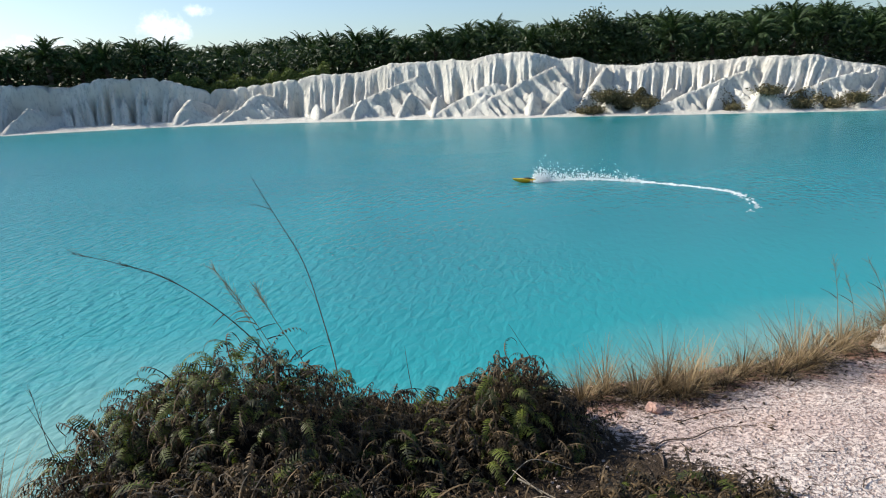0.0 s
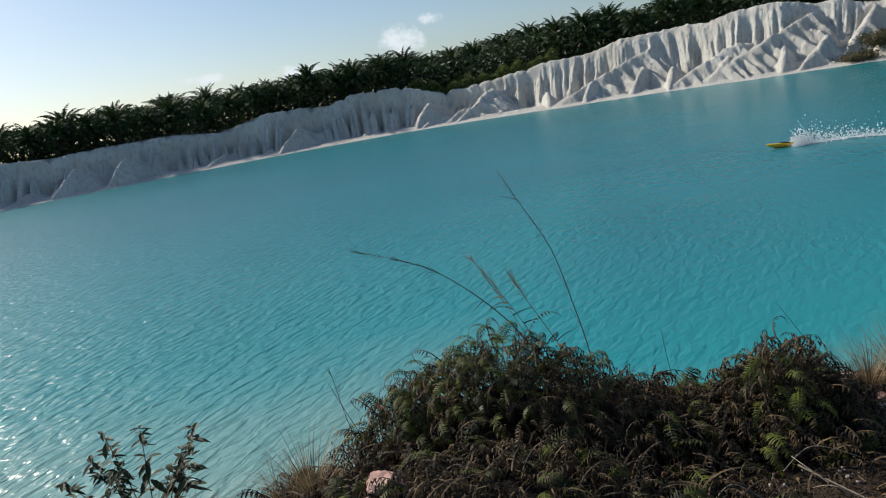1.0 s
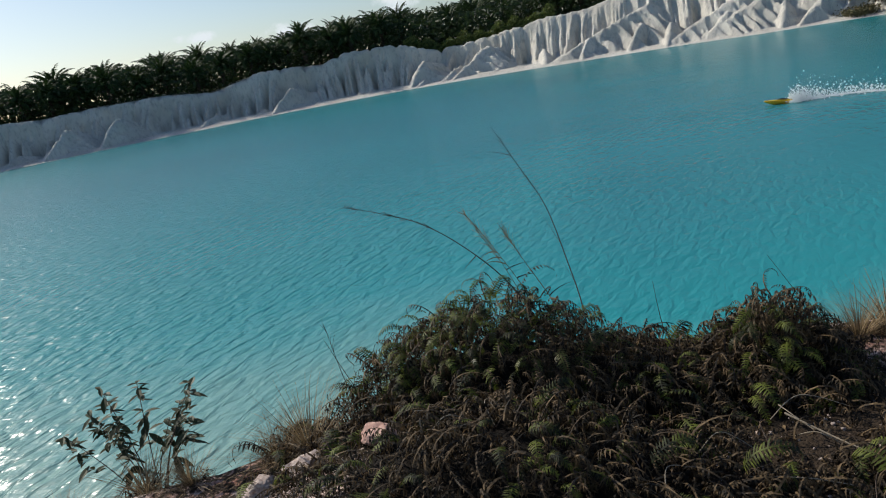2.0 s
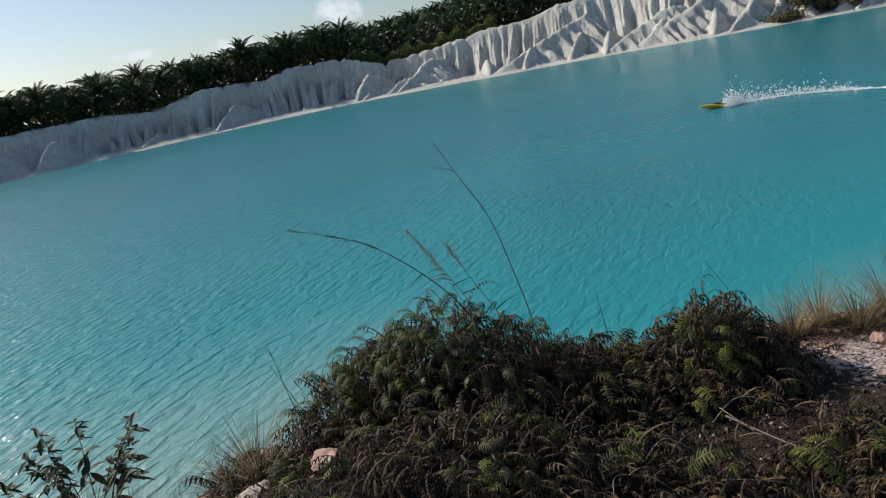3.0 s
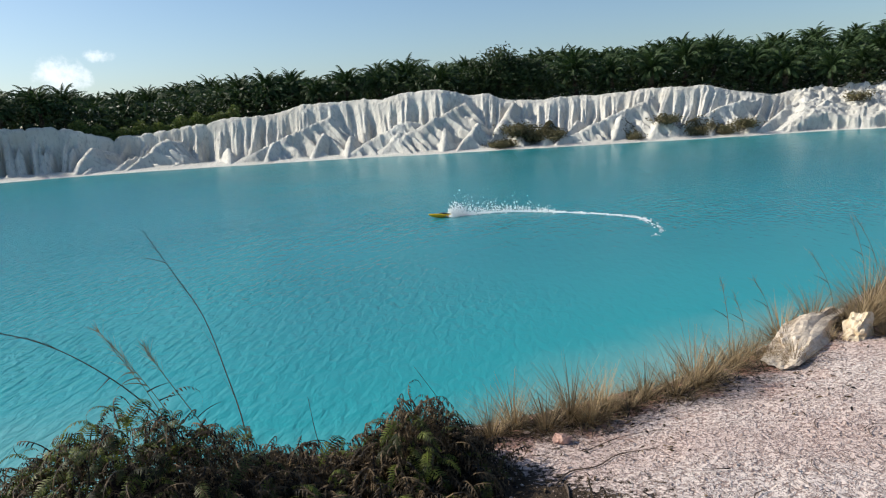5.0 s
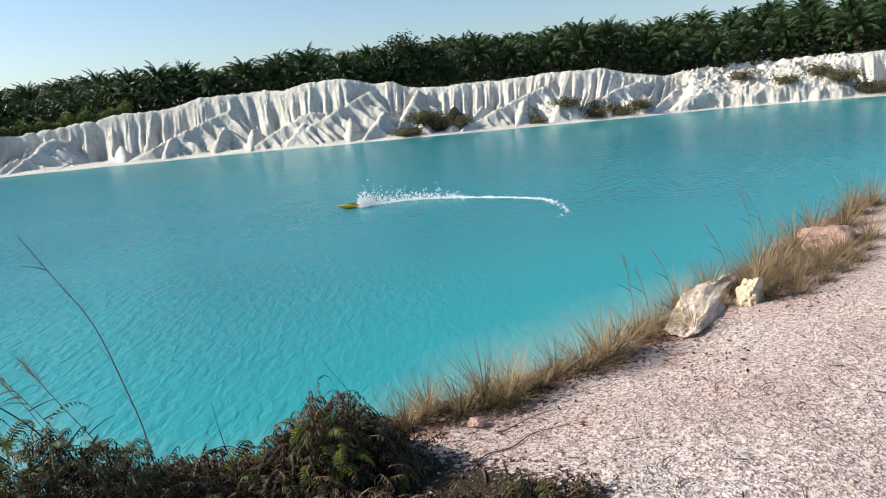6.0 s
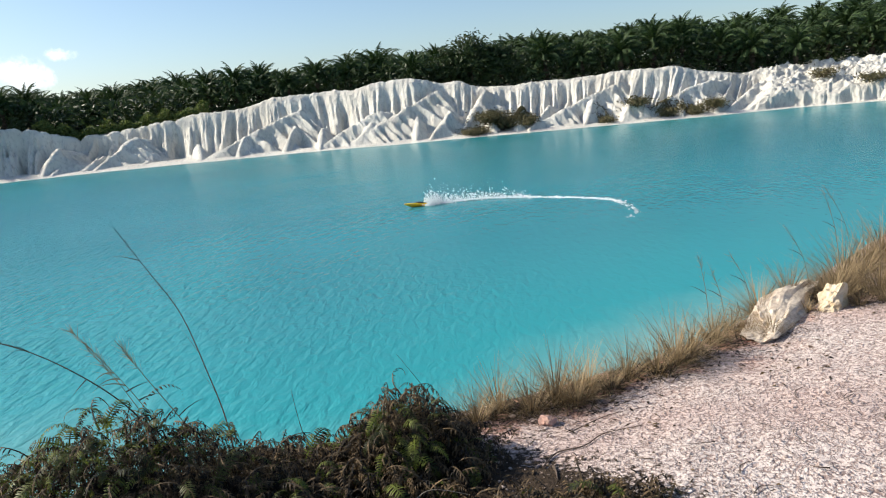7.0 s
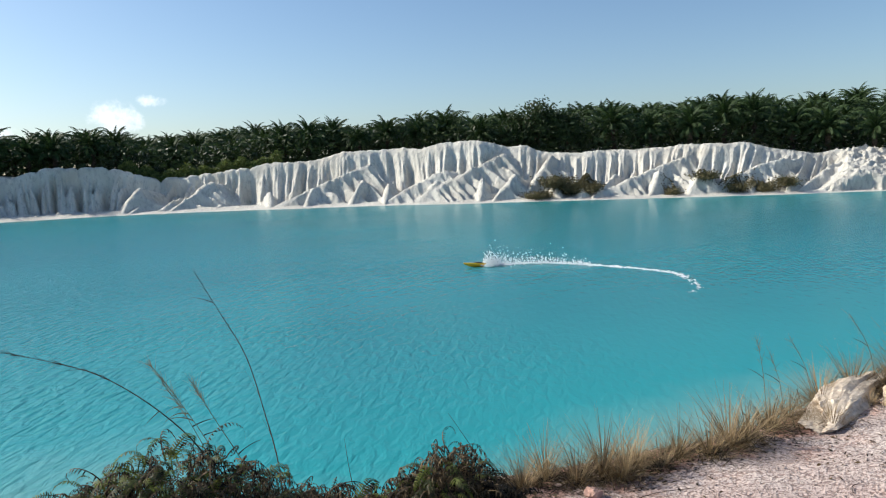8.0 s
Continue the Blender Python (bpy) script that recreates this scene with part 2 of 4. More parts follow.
def grid_sheet(name, X, Y, Z, material, wrap=False, fields=(), label=""):
    """A sheet from arrays of one shape; fields: named values on its points."""
    n, m = X.shape
    idx = np.arange(n * m).reshape(n, m)
    if wrap:
        idx = np.vstack([idx, idx[:1]])
    q = np.stack([idx[:-1, :-1], idx[1:, :-1], idx[1:, 1:], idx[:-1, 1:]], -1).reshape(-1, 4)
    co = np.stack([X, Y, Z], -1).reshape(-1, 3).astype(np.float32)
    me = bpy.data.meshes.new(name)
    me.vertices.add(len(co))
    me.vertices.foreach_set("co", co.ravel())
    me.loops.add(q.size)
    me.loops.foreach_set("vertex_index", q.ravel().astype(np.int32))
    me.polygons.add(len(q))
    me.polygons.foreach_set("loop_start", np.arange(0, q.size, 4, dtype=np.int32))
    me.polygons.foreach_set("use_smooth", np.ones(len(q), dtype=bool))
    me.update(calc_edges=True)
    for key, values in fields:
        me.attributes.new(key, "FLOAT", "POINT").data.foreach_set("value", values.ravel().astype(np.float32))
    me.materials.append(material)
    return tagged(new(name, me), label, kind="structure")


TABLES = {}


def lattice(u, v, seed=0):
    """Smooth value noise in 0..1 on arrays."""
    if seed not in TABLES:
        TABLES[seed] = np.random.default_rng(seed).random(65536)
    values = TABLES[seed]
    ui, vi = np.floor(u).astype(np.int64), np.floor(v).astype(np.int64)
    uf, vf = u - ui, v - vi
    uf, vf = uf * uf * (3 - 2 * uf), vf * vf * (3 - 2 * vf)

    def at(a, b):
        return values[((a * 73856093) ^ (b * 19349663)) & 65535]
    return (at(ui, vi) * (1 - uf) + at(ui + 1, vi) * uf) * (1 - vf) + (at(ui, vi + 1) * (1 - uf) + at(ui + 1, vi + 1) * uf) * vf


def octaves(u, v, n=4, seed=0, gain=0.5):
    total, size, amp = 0, 0, 1.0
    for k in range(n):
        total = total + amp * lattice(u * 2 ** k + 17 * k, v * 2 ** k + 31 * k, seed + k)
        size += amp
        amp *= gain
    return total / size


def smooth01(x):
    x = np.clip(x, 0, 1)
    return x * x * (3 - 2 * x)


# ---- the near bank ----
RIM = [(-70, -6), (-30, -6), (-12, -0.6), (-6, 0.9), (-3.6, 1.55), (-2.3, 2.3), (-1.6, 3.1), (-0.5, 3.75), (0.6, 3.85), (1.35, 3.92), (2.14, 4.12), (2.84, 4.45),
       (4.04, 5.1), (5.75, 6.3), (7.56, 7.2), (9.5, 7.6), (14, 8.6), (30, 14), (60, 28), (95, 54)]


def rim_distance(x, y):
    """Metres beyond the bank's rim, towards the lake; negative on the bank."""
    best = np.full(np.shape(x), 1e9)
    sign = np.ones(np.shape(x))
    for (ax, ay), (bx, by) in zip(RIM[:-1], RIM[1:]):
        dx, dy = bx - ax, by - ay
        t = np.clip(((x - ax) * dx + (y - ay) * dy) / (dx * dx + dy * dy), 0, 1)
        d = np.hypot(x - ax - t * dx, y - ay - t * dy)
        s = np.where((y - ay) * dx - (x - ax) * dy >= 0, 1.0, -1.0)
        sign = np.where(d < best, s, sign)
        best = np.minimum(d, best)
    return best * sign


def bank_height(x, y):
    d = rim_distance(x, y) + 0.25 * (octaves(x * 1.3, y * 1.3, 3, 5) - 0.5)
    top = 2.72 + 0.16 * smooth01(-d / 1.6) + 0.10 * (octaves(x * 0.7, y * 0.7, 3, 9) - 0.5)
    top = top + 0.16 * np.exp(-((x + 1.2) ** 2 + (y - 2.1) ** 2) / 0.5)
    side = 2.72 - 0.95 * d + 0.25 * (octaves(x * 1.1, y * 1.1, 4, 3) - 0.5) * smooth01(d)
    side = np.where(d > 2.9, -0.035 - 0.25 * (d - 2.9), side)
    side = np.maximum(side, -2.5)
    k = smooth01(d / 0.35)
    z = top * (1 - k) + np.minimum(side, top) * k
    return z + 0.02 * (octaves(x * 6, y * 6, 3, 12) - 0.5)


def near_bank():
    az = np.concatenate([np.arange(-70, 70, 0.5), np.arange(70, 290, 4.0)])
    r = np.concatenate([np.linspace(0.02, 1.2, 10)[:-1], np.arange(1.2, 9, 0.05), np.geomspace(9, 45, 40)])
    A, R = np.meshgrid(np.radians(az), r, indexing="ij")
    X, Y = R * np.sin(A), R * np.cos(A)
    Z = bank_height(X, Y)
    d = rim_distance(X, Y)
    rim = smooth01(1 - np.abs(d) / 0.7)
    # Tint mask by the ferns: litter plus their shade put into the colour.
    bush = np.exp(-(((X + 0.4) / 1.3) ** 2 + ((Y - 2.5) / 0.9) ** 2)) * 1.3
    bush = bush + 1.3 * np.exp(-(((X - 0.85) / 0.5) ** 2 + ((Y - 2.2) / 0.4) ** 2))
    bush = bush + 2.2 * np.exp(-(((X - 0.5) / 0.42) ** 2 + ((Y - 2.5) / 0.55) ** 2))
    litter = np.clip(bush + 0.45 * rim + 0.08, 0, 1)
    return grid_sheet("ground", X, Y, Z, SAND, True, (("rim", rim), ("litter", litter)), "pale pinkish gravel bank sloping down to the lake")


near_bank()

# ---- the far bank: eroded clay scarp and plantation terrace ----
SHORE = ((-180, 120), (-90, 100), (-62, 99), (-50, 98.6), (-34, 97.6), (-25, 96), (-16, 92), (-8, 86), (2, 82), (6, 79.5), (19, 78), (30, 80), (37, 85), (46, 87), (62, 88), (90, 100), (180, 120))
CREST = ((-90, 0.4), (-50.7, 0.51), (-47.6, 0.28), (-44, 0.38), (-39.4, 0.35), (-35.8, -0.13), (-32, 0.73), (-29.4, 0.69), (-27.2, 0.4), (-25.5, 0.95), (-21.6, 0.93), (-19.7, 0.45), (-18, -0.1),
         (-15.2, 0.0), (-12.6, 0.3), (-9.5, 0.72), (-6, 0.77), (-3.7, 1.35), (1.3, 1.5), (2.8, 1.36), (4, 1.71), (6.7, 1.9), (8.5, 1.65), (9.8, 1.26), (11.3, 1.32), (12.4, 0.76),
         (15.6, 0.45), (17, 0.65), (20, 0.55), (23.8, 0.78), (27.9, 0.75), (29.7, 0.2), (32.5, -0.3), (36.5, -0.26), (40.2, -0.1), (46, 0.0), (90, 0.4))
SKYLINE = ((-90, 2.0), (-50, 2.0), (-46.7, 2.3), (-42.8, 2.75), (-37.5, 2.85), (-31, 2.5), (-26, 2.5), (-18, 3.0), (-14, 3.2), (-7.5, 3.4), (-5, 3.1), (1.4, 3.3), (7.6, 3.6), (10, 3.8), (20, 3.95), (30, 4.0), (36, 4.2), (60, 4.2), (90, 3.5))


def table(pairs, az):
    return np.interp(az, [p[0] for p in pairs], [p[1] for p in pairs])


def terrace(az, r):
    """Ground height of the plantation behind the scarp."""
    rs = table(SHORE, az)
    top = 4.6 + (rs + 10) * np.tan(np.radians(table(CREST, az)))
    flat = 4.6 + (rs + 10) * np.tan(np.radians(np.minimum(table(CREST, az), 0.6)))
    slope = (4.6 + (rs + 58) * np.tan(np.radians(table(SKYLINE, az))) - 5.4 - flat) / 46
    base = flat + np.clip(slope, 0, 0.12) * np.clip(r - rs - 12, 0, 48)
    return np.where(r < rs + 13, top + (base - top) * smooth01((r - rs - 9) / 4), base)


# ridges that run down in front of the scarp: summit azimuth, metres from the shore and elevation; toe azimuth and metres from the shore
SPURS = ((9.6, 7.6, 0.45, 1.6, 1.2), (-1.6, 7.2, 0.05, -9.4, 1.3), (-19.2, 4.4, -0.85, -20.6, 0.9), (-14.0, 6.6, -0.75, -17.2, 1.2),
         (24.0, 7.0, -0.25, 16.4, 1.3), (30.5, 6.5, -0.7, 24.6, 1.3), (-30.0, 4.4, -1.1, -31.8, 0.9), (-43.0, 4.2, -0.8, -44.6, 0.8),
         (-46.5, 4.6, -0.95, -48.4, 0.7), (13.4, 7.4, 0.25, 11.0, 2.0), (4.6, 5.2, -0.6, -0.6, 1.2), (34.0, 6.0, -1.2, 31.5, 1.2))


def minor_spurs():
    """Small buttresses at the foot, most of them leaning to the sunny side."""
    rng = random.Random(19)
    out, a = [], -60.0
    while a < 34:
        out.append((a, rng.uniform(3.2, 5.0), rng.uniform(-1.9, -1.1) - (0.7 if a < -10 else 0.0), a - rng.uniform(-0.5, 1.9), rng.uniform(0.7, 1.5)))
        a += rng.uniform(1.6, 4.2)
    return tuple(out)


ALL_SPURS = SPURS + minor_spurs()


def dice(i, k):
    """A fixed random number in 0..1 for whole numbers."""
    v = np.sin(i * 127.1 + k * 311.7) * 43758.5453
    return v - np.floor(v)


def ribs(w, h, gap, seed, soft=0.0):
    """Depth below the ribs of a gullied slope: w along it, h from 0 at its crest to 1 at its foot."""
    cell = np.floor(w / gap)
    best = np.full(np.shape(w), 9.0)
    for j in (-2, -1, 0, 1, 2):
        i = cell + j
        centre = (i + 0.15 + 0.7 * dice(i, seed)) * gap + (dice(i, seed + 1) - 0.62) * 1.3 * gap * h
        starts = np.where(dice(i, seed + 2) < 0.55, dice(i, seed + 3) * 0.8, -1.0)
        ends = np.where(dice(i, seed + 4) < 0.3, 0.45 + 0.5 * dice(i, seed + 5), 2.0)
        x = w - centre
        low = 0.9 * gap * (np.maximum(0, starts - h) + np.maximum(0, h - ends))
        sharp = 0.72 * (np.sqrt(x * x + (0.05 * gap) ** 2) - 0.05 * gap) + 0.75 * x * x / gap
        blunt = 0.1 * np.abs(x) + 5.0 * np.abs(x) ** 3 / gap ** 2
        best = np.minimum(best, sharp + (blunt - sharp) * soft + low + 0.2 * gap * dice(i, seed + 6))
    return best


def gullies(w, h, seed, soft=0.0):
    big = ribs(w + 0.5 * (octaves(w * 0.7, h * 2.5, 2, seed) - 0.5), h, 1.45, seed, soft)
    small = ribs(w + 0.4 * (octaves(w * 1.4, h * 4.0, 2, seed + 3) - 0.5), h * 1.3, 0.52, seed + 9)
    return 1.7 * big + 1.25 * small


def spur_height(u, d, rs, k, s):
    """One ridge: a crest line that falls to its toe, with gullied flanks."""
    a0, d0, el, a1, d1 = s
    u0, u1 = radians(a0) * 90, radians(a1) * 90
    z0 = 4.6 + (rs + d0) * math.tan(radians(el))
    du, dd = u1 - u0, d1 - d0
    size = math.hypot(du, dd)
    bend = 0.5 * (octaves(u * 0.5, d * 0.5, 2, 200 + k) - 0.5)
    t = ((u - u0) * du + (d - d0) * dd) / size
    q = ((u - u0) * dd - (d - d0) * du) / size + bend
    f = np.clip(t / size, 0, 1)
    line = z0 * (1 - f ** 1.15) + 0.2 + 0.5 * (octaves(t * 0.6, t * 0 + k, 3, 210) - 0.5) * (1 - f)
    line = line - 0.25 * np.maximum(0, -t) - 1.0 * np.maximum(0, t - size)
    side = np.abs(q)
    cut = gullies(t + 0.35 * side + 31.7 * k, np.clip(side / 3.4, 0, 1), 230) * smooth01((side - 0.1) / 1.1)
    return line - 0.86 * (np.sqrt(q * q + 0.12) - 0.35) - 0.66 * cut


def far_height(az, r):
    rs = table(SHORE, az)
    u = np.radians(az) * 90
    wob = 1.3 * (octaves(u * 0.12, u * 0 + 5, 3, 40) - 0.5)
    d = r - rs - wob
    run = 4.2 + 1.6 * smooth01((az + 16) / 22)
    top = 4.6 + (rs + 10) * np.tan(np.radians(table(CREST, az)))
    beach = np.clip(0.16 * d, -2.5, 0.35)
    foot = 9.4 - run - 2.2 * (octaves(u * 0.17, u * 0 + 2, 2, 50) - 0.3)
    s = np.clip((d - foot) / run, 0, 1)
    prof = 0.55 * s + 0.45 * np.sin(s * np.pi / 2) ** 1.3
    lean = 5.0 * (octaves(u * 0.07, u * 0 + 4, 2, 55) - 0.38)
    shady = smooth01((-7 - az) / 8)
    cut = gullies(u + lean * (1 - s), 1 - s, 60, shady) * (0.06 + 0.94 * smooth01((1 - s - 0.03) / (0.36 - 0.18 * shady))) * smooth01(s / 0.12 + 0.4)
    z = np.maximum(beach, beach + (top - 0.35) * prof - (0.85 + 0.95 * shady) * cut * np.where(s > 0, 1, 0))
    for k, spur in enumerate(ALL_SPURS):
        near = (az > min(spur[0], spur[3]) - 6) & (az < max(spur[0], spur[3]) + 6)
        if not np.any(near):
            continue
        if np.ndim(az) == 2:
            rows = np.nonzero(near[:, 0])[0]
            pick = slice(rows.min(), rows.max() + 1)
            z[pick] = np.maximum(z[pick], np.where(d[pick] < 9.6, np.minimum(spur_height(u[pick], d[pick], rs[pick], k, spur), top[pick] + 0.2), -3))
        else:
            z = np.where(near & (d < 9.6), np.maximum(z, np.minimum(spur_height(u, d, rs, k, spur), top + 0.2)), z)
    bluff = smooth01((az - 32.6) / 2.4) * smooth01((46 - az) / 2)
    broken = octaves(u * 0.9, d * 1.1 + 8, 4, 95, 0.65) - 0.45
    step = beach + (1.3 + 1.2 * broken) * smooth01((d - 0.6 - 1.8 * broken) / 0.6) + (0.29 + 0.12 * broken) * np.clip(d - 1.0, 0, 9)
    z = z * (1 - bluff) + step * bluff
    z = np.maximum(z, beach - 0.02)
    z = z + 0.42 * (octaves(u * 1.9, d * 1.9, 4, 90, 0.65) - 0.5) * smooth01((d - 1) / 2)
    back = terrace(az, r)
    k = smooth01((d - 9.6) / 3)
    return z * (1 - k) + back * k


def far_bank():
    az = np.concatenate([np.arange(-62, 50, 0.06), np.arange(50, 298, 2.0)])
    az = np.where(az > 180, az - 360, az)
    d = np.concatenate([[-58, -40, -20, -8, -4], np.arange(-2, 13, 0.11), np.arange(14, 70, 2.5), [90, 150, 300, 700, 2500]])
    A, D = np.meshgrid(az, d, indexing="ij")
    rs = table(SHORE, A)
    R = np.where(D < -50, 45.0, rs + D)
    R = np.where((D <= -8) & (D > -50), np.maximum(R, 45.5 + (58 + D) * 0.3), R)
    Z = far_height(A, R)
    X, Y = R * np.sin(np.radians(A)), R * np.cos(np.radians(A))
    front = rim_distance(X, Y)
    Z = np.where((front < 12) & (np.abs(A) > 50), np.maximum(Z, np.where(front < 0, 2.9, 2.72 - 0.95 * np.clip(front, 0, 5))), Z)
    green = smooth01((D - 10.5) / 2)
    return grid_sheet("cliff_bank", X, Y, Z, CLAY, True, (("green", green),), "gullied white clay scarp along the far shore")


far_bank()


def lake():
    az = np.concatenate([np.arange(-75, 75, 0.5), np.arange(75, 285, 3.0)])
    r = np.concatenate([[0.5], np.geomspace(2, 118, 110)])
    A, R = np.meshgrid(np.radians(az), r, indexing="ij")
    X, Y = R * np.sin(A), R * np.cos(A)
    shore = (rim_distance(X, Y) - 2.9) * (0.45 + 0.55 * smooth01((X + 4.5) / 4))
    return grid_sheet("water", X, Y, X * 0, WATER, True, (("shore", shore),), "milky turquoise lake water with small ripples")


lake()

# ---- plantation ----


def palm_crown(seed, fronds=32, length=3.8):
    rng = random.Random(seed)
    b = Build()
    for i in range(fronds):
        t = i / fronds
        turn = i * 2.39996 + rng.uniform(-0.2, 0.2)
        lift = radians(86 - 100 * t + rng.uniform(-9, 9))
        size = length * rng.uniform(0.8, 1.1) * (0.75 + 0.35 * math.sin(math.pi * min(1, t + 0.25)))
        side = Vector((-math.sin(turn), math.cos(turn), 0))
        p, ang, pts = Vector((0, 0, 0)), lift, []
        n = 9
        for k in range(n + 1):
            pts.append(p.copy())
            p = p + Vector((math.cos(turn) * math.cos(ang), math.sin(turn) * math.cos(ang), math.sin(ang))) * size / n
            ang -= radians(rng.uniform(6, 13)) * (0.2 + 2.2 * k / n)
        b.tube(pts[::3], [0.05, 0.035, 0.02, 0.008], 3)
        for k in range(1, n):
            for sgn in (-1, 1):
                for half in (0, 0.33, 0.67):
                    w = 0.85 * math.sin(math.pi * min(0.97, (k + half) / n * 0.9 + 0.12)) * rng.uniform(0.8, 1.2)
                    a = pts[k].lerp(pts[k + 1], half)
                    along = (pts[k + 1] - pts[k]).normalized()
                    tip = a + side * sgn * w * 0.6 + along * w * 0.5 + Vector((0, 0, -0.55 * w + rng.uniform(-0.1, 0.1)))
                    b.add([a - along * 0.07, a + along * 0.08, tip], [(0, 1, 2)])
    return b


def palm_trunk(seed, height):
    rng = random.Random(seed)
    b = Build()
    n = 7
    b.tube([(rng.uniform(-0.03, 0.03), rng.uniform(-0.03, 0.03), height * k / n - 0.3) for k in range(n + 1)], [0.34 - 0.08 * k / n + (0.04 if k % 2 else 0) for k in range(n + 1)], 9)
    return b


def plantation():
    rng = random.Random(4)
    kinds = []
    for k in range(7):
        palm = new("oil_palm")
        height = 2.6 + 0.3 * (k % 4)
        palm_trunk(k, height).ob("trunk", PALM_TRUNK, palm, "stubby ringed palm trunk")
        crown = palm_crown(k + 20, 36 + k % 4, 3.3 + 0.2 * (k % 3)).ob("crown", PALM, palm, "dark green arching fronds")
        crown.location.z = height - 0.2
        tagged(palm, "dark green oil palm with arching feathery fronds", "palm tree", "oil palms of the plantation")
        kinds.append(palm)
    used = 0
    for row in range(8):
        gap = 13.5 + 6.0 * row
        a = -61.0
        while a < 52:
            rs = float(table(SHORE, a))
            a += math.degrees((4.0 + 0.35 * row) / (rs + gap)) * rng.uniform(0.8, 1.2)
            r = rs + gap + rng.uniform(-1.6, 1.6)
            if 9.6 < a < 15.5 and row < 2:
                continue
            if -20 < a < -9 and row < 1:
                continue
            z = float(terrace(np.array(a), np.array(r)))
            m = pose(r * math.sin(radians(a)), r * math.cos(radians(a)), z, rng.uniform(-4, 4), rng.uniform(-4, 4), rng.uniform(0, 360))
            s = rng.uniform(0.82, 1.12)
            kind = rng.choice(kinds)
            if used < len(kinds):
                ob = kinds[used]
                ob.matrix_basis = m
            else:
                ob = copy_thing(kind, m)
            ob.scale = (s, s, s * rng.uniform(0.95, 1.1))
            used += 1


plantation()


def leaf_mass(rng, places, size):
    """A cloud of small bent leaves at the given places."""
    n = len(places)
    g = np.random.default_rng(rng.randrange(10 ** 6))
    s = size * g.uniform(0.6, 1.3, (n, 1))
    u = g.normal(size=(n, 3)) * (1, 1, 0.7)
    u /= np.linalg.norm(u, axis=1, keepdims=True)
    w = np.cross(u, g.normal(size=(n, 3)))
    w /= np.linalg.norm(w, axis=1, keepdims=True)
    k = np.cross(u, w)
    p = np.asarray(places)
    b = Build()
    b.v = np.stack([p - u * s, p - 0.4 * s * w + 0.12 * s * k, p + u * s - 0.15 * s * k, p + 0.4 * s * w + 0.12 * s * k], 1).reshape(-1, 3).tolist()
    b.f = [f for i in range(0, 4 * n, 4) for f in ((i, i + 1, i + 2), (i, i + 2, i + 3))]
    return b


def far_places(az, r, lift):
    return np.stack([r * np.sin(np.radians(az)), r * np.cos(np.radians(az)), far_height(az, r) + lift], -1)


def far_place(az, r):
    return Vector((r * math.sin(radians(az)), r * math.cos(radians(az)), float(far_height(np.array(az), np.array(r)))))


def undergrowth():
    """Low weeds and young growth under the palms, brighter where the scarp dips."""
    rng, g = random.Random(11), np.random.default_rng(11)
    az = g.uniform(-60, 50, 42000)
    low = far_places(az, table(SHORE, az) + g.uniform(11.5, 30, 42000), g.random(42000) ** 1.1 * 4.0)
    ob = leaf_mass(rng, low, 0.42).ob("undergrowth", TREE)
    tagged(ob, "dark green weeds beneath the oil palms", "undergrowth", kind="stuff")
    az = g.uniform(-20.5, -8.5, 9000)
    hump = 0.5 + 0.9 * np.abs(np.sin(az * 2.3)) * np.abs(np.sin(az * 0.9))
    bright = far_places(az, table(SHORE, az) + g.uniform(10.2, 14, 9000), g.random(9000) * 1.25 * hump)
    ob = leaf_mass(rng, bright, 0.24).ob("weed_hedge", HEDGE)
    tagged(ob, "yellow-green weeds along the scarp's rim", "weeds", kind="stuff")


undergrowth()


def broadleaf_tree(az, back, height, wide, seed):
    rng = random.Random(seed)
    tree = new("broadleaf_tree")
    r = float(table(SHORE, az)) + back
    tree.location = far_place(az, r)
    trunk, tips = Build(), []
    trunk.tube([(0, 0, -0.3), (0.1, 0, height * 0.3), (0.05, 0.1, height * 0.6), (0, 0, height * 0.9)], [0.22, 0.17, 0.11, 0.03], 7)
    for k in range(11):
        a, h = k * 2.4 + rng.uniform(-0.3, 0.3), height * (0.25 + 0.06 * k)
        reach = wide * rng.uniform(0.35, 0.55) * (1.15 - 0.07 * k)
        tip = Vector((math.cos(a) * reach, math.sin(a) * reach, h + height * 0.16))
        trunk.tube([(0, 0, h), tuple(tip * 0.55 + Vector((0, 0, h * 0.45))), tuple(tip)], [0.08, 0.05, 0.02], 5)
        tips += [tip, tip * 0.6 + Vector((0, 0, h * 0.45))]
    trunk.ob("trunk", BARK, tree, "brown branching trunk")

    leaves = [rng.choice(tips) + Vector((rng.gauss(0, 0.16 * wide), rng.gauss(0, 0.16 * wide), rng.gauss(0.1, 0.10 * height))) for _ in range(2600)]
    leaf_mass(rng, leaves, 0.26).ob("crown", TREE, tree, "dense green leaves")
    tagged(tree, "leafy green broadleaf tree among the oil palms", "tree")


broadleaf_tree(12.4, 13.5, 5.6, 4.6, 3)
broadleaf_tree(10.6, 14.0, 4.3, 3.6, 5)
broadleaf_tree(14.6, 14.0, 4.4, 4.0, 8)


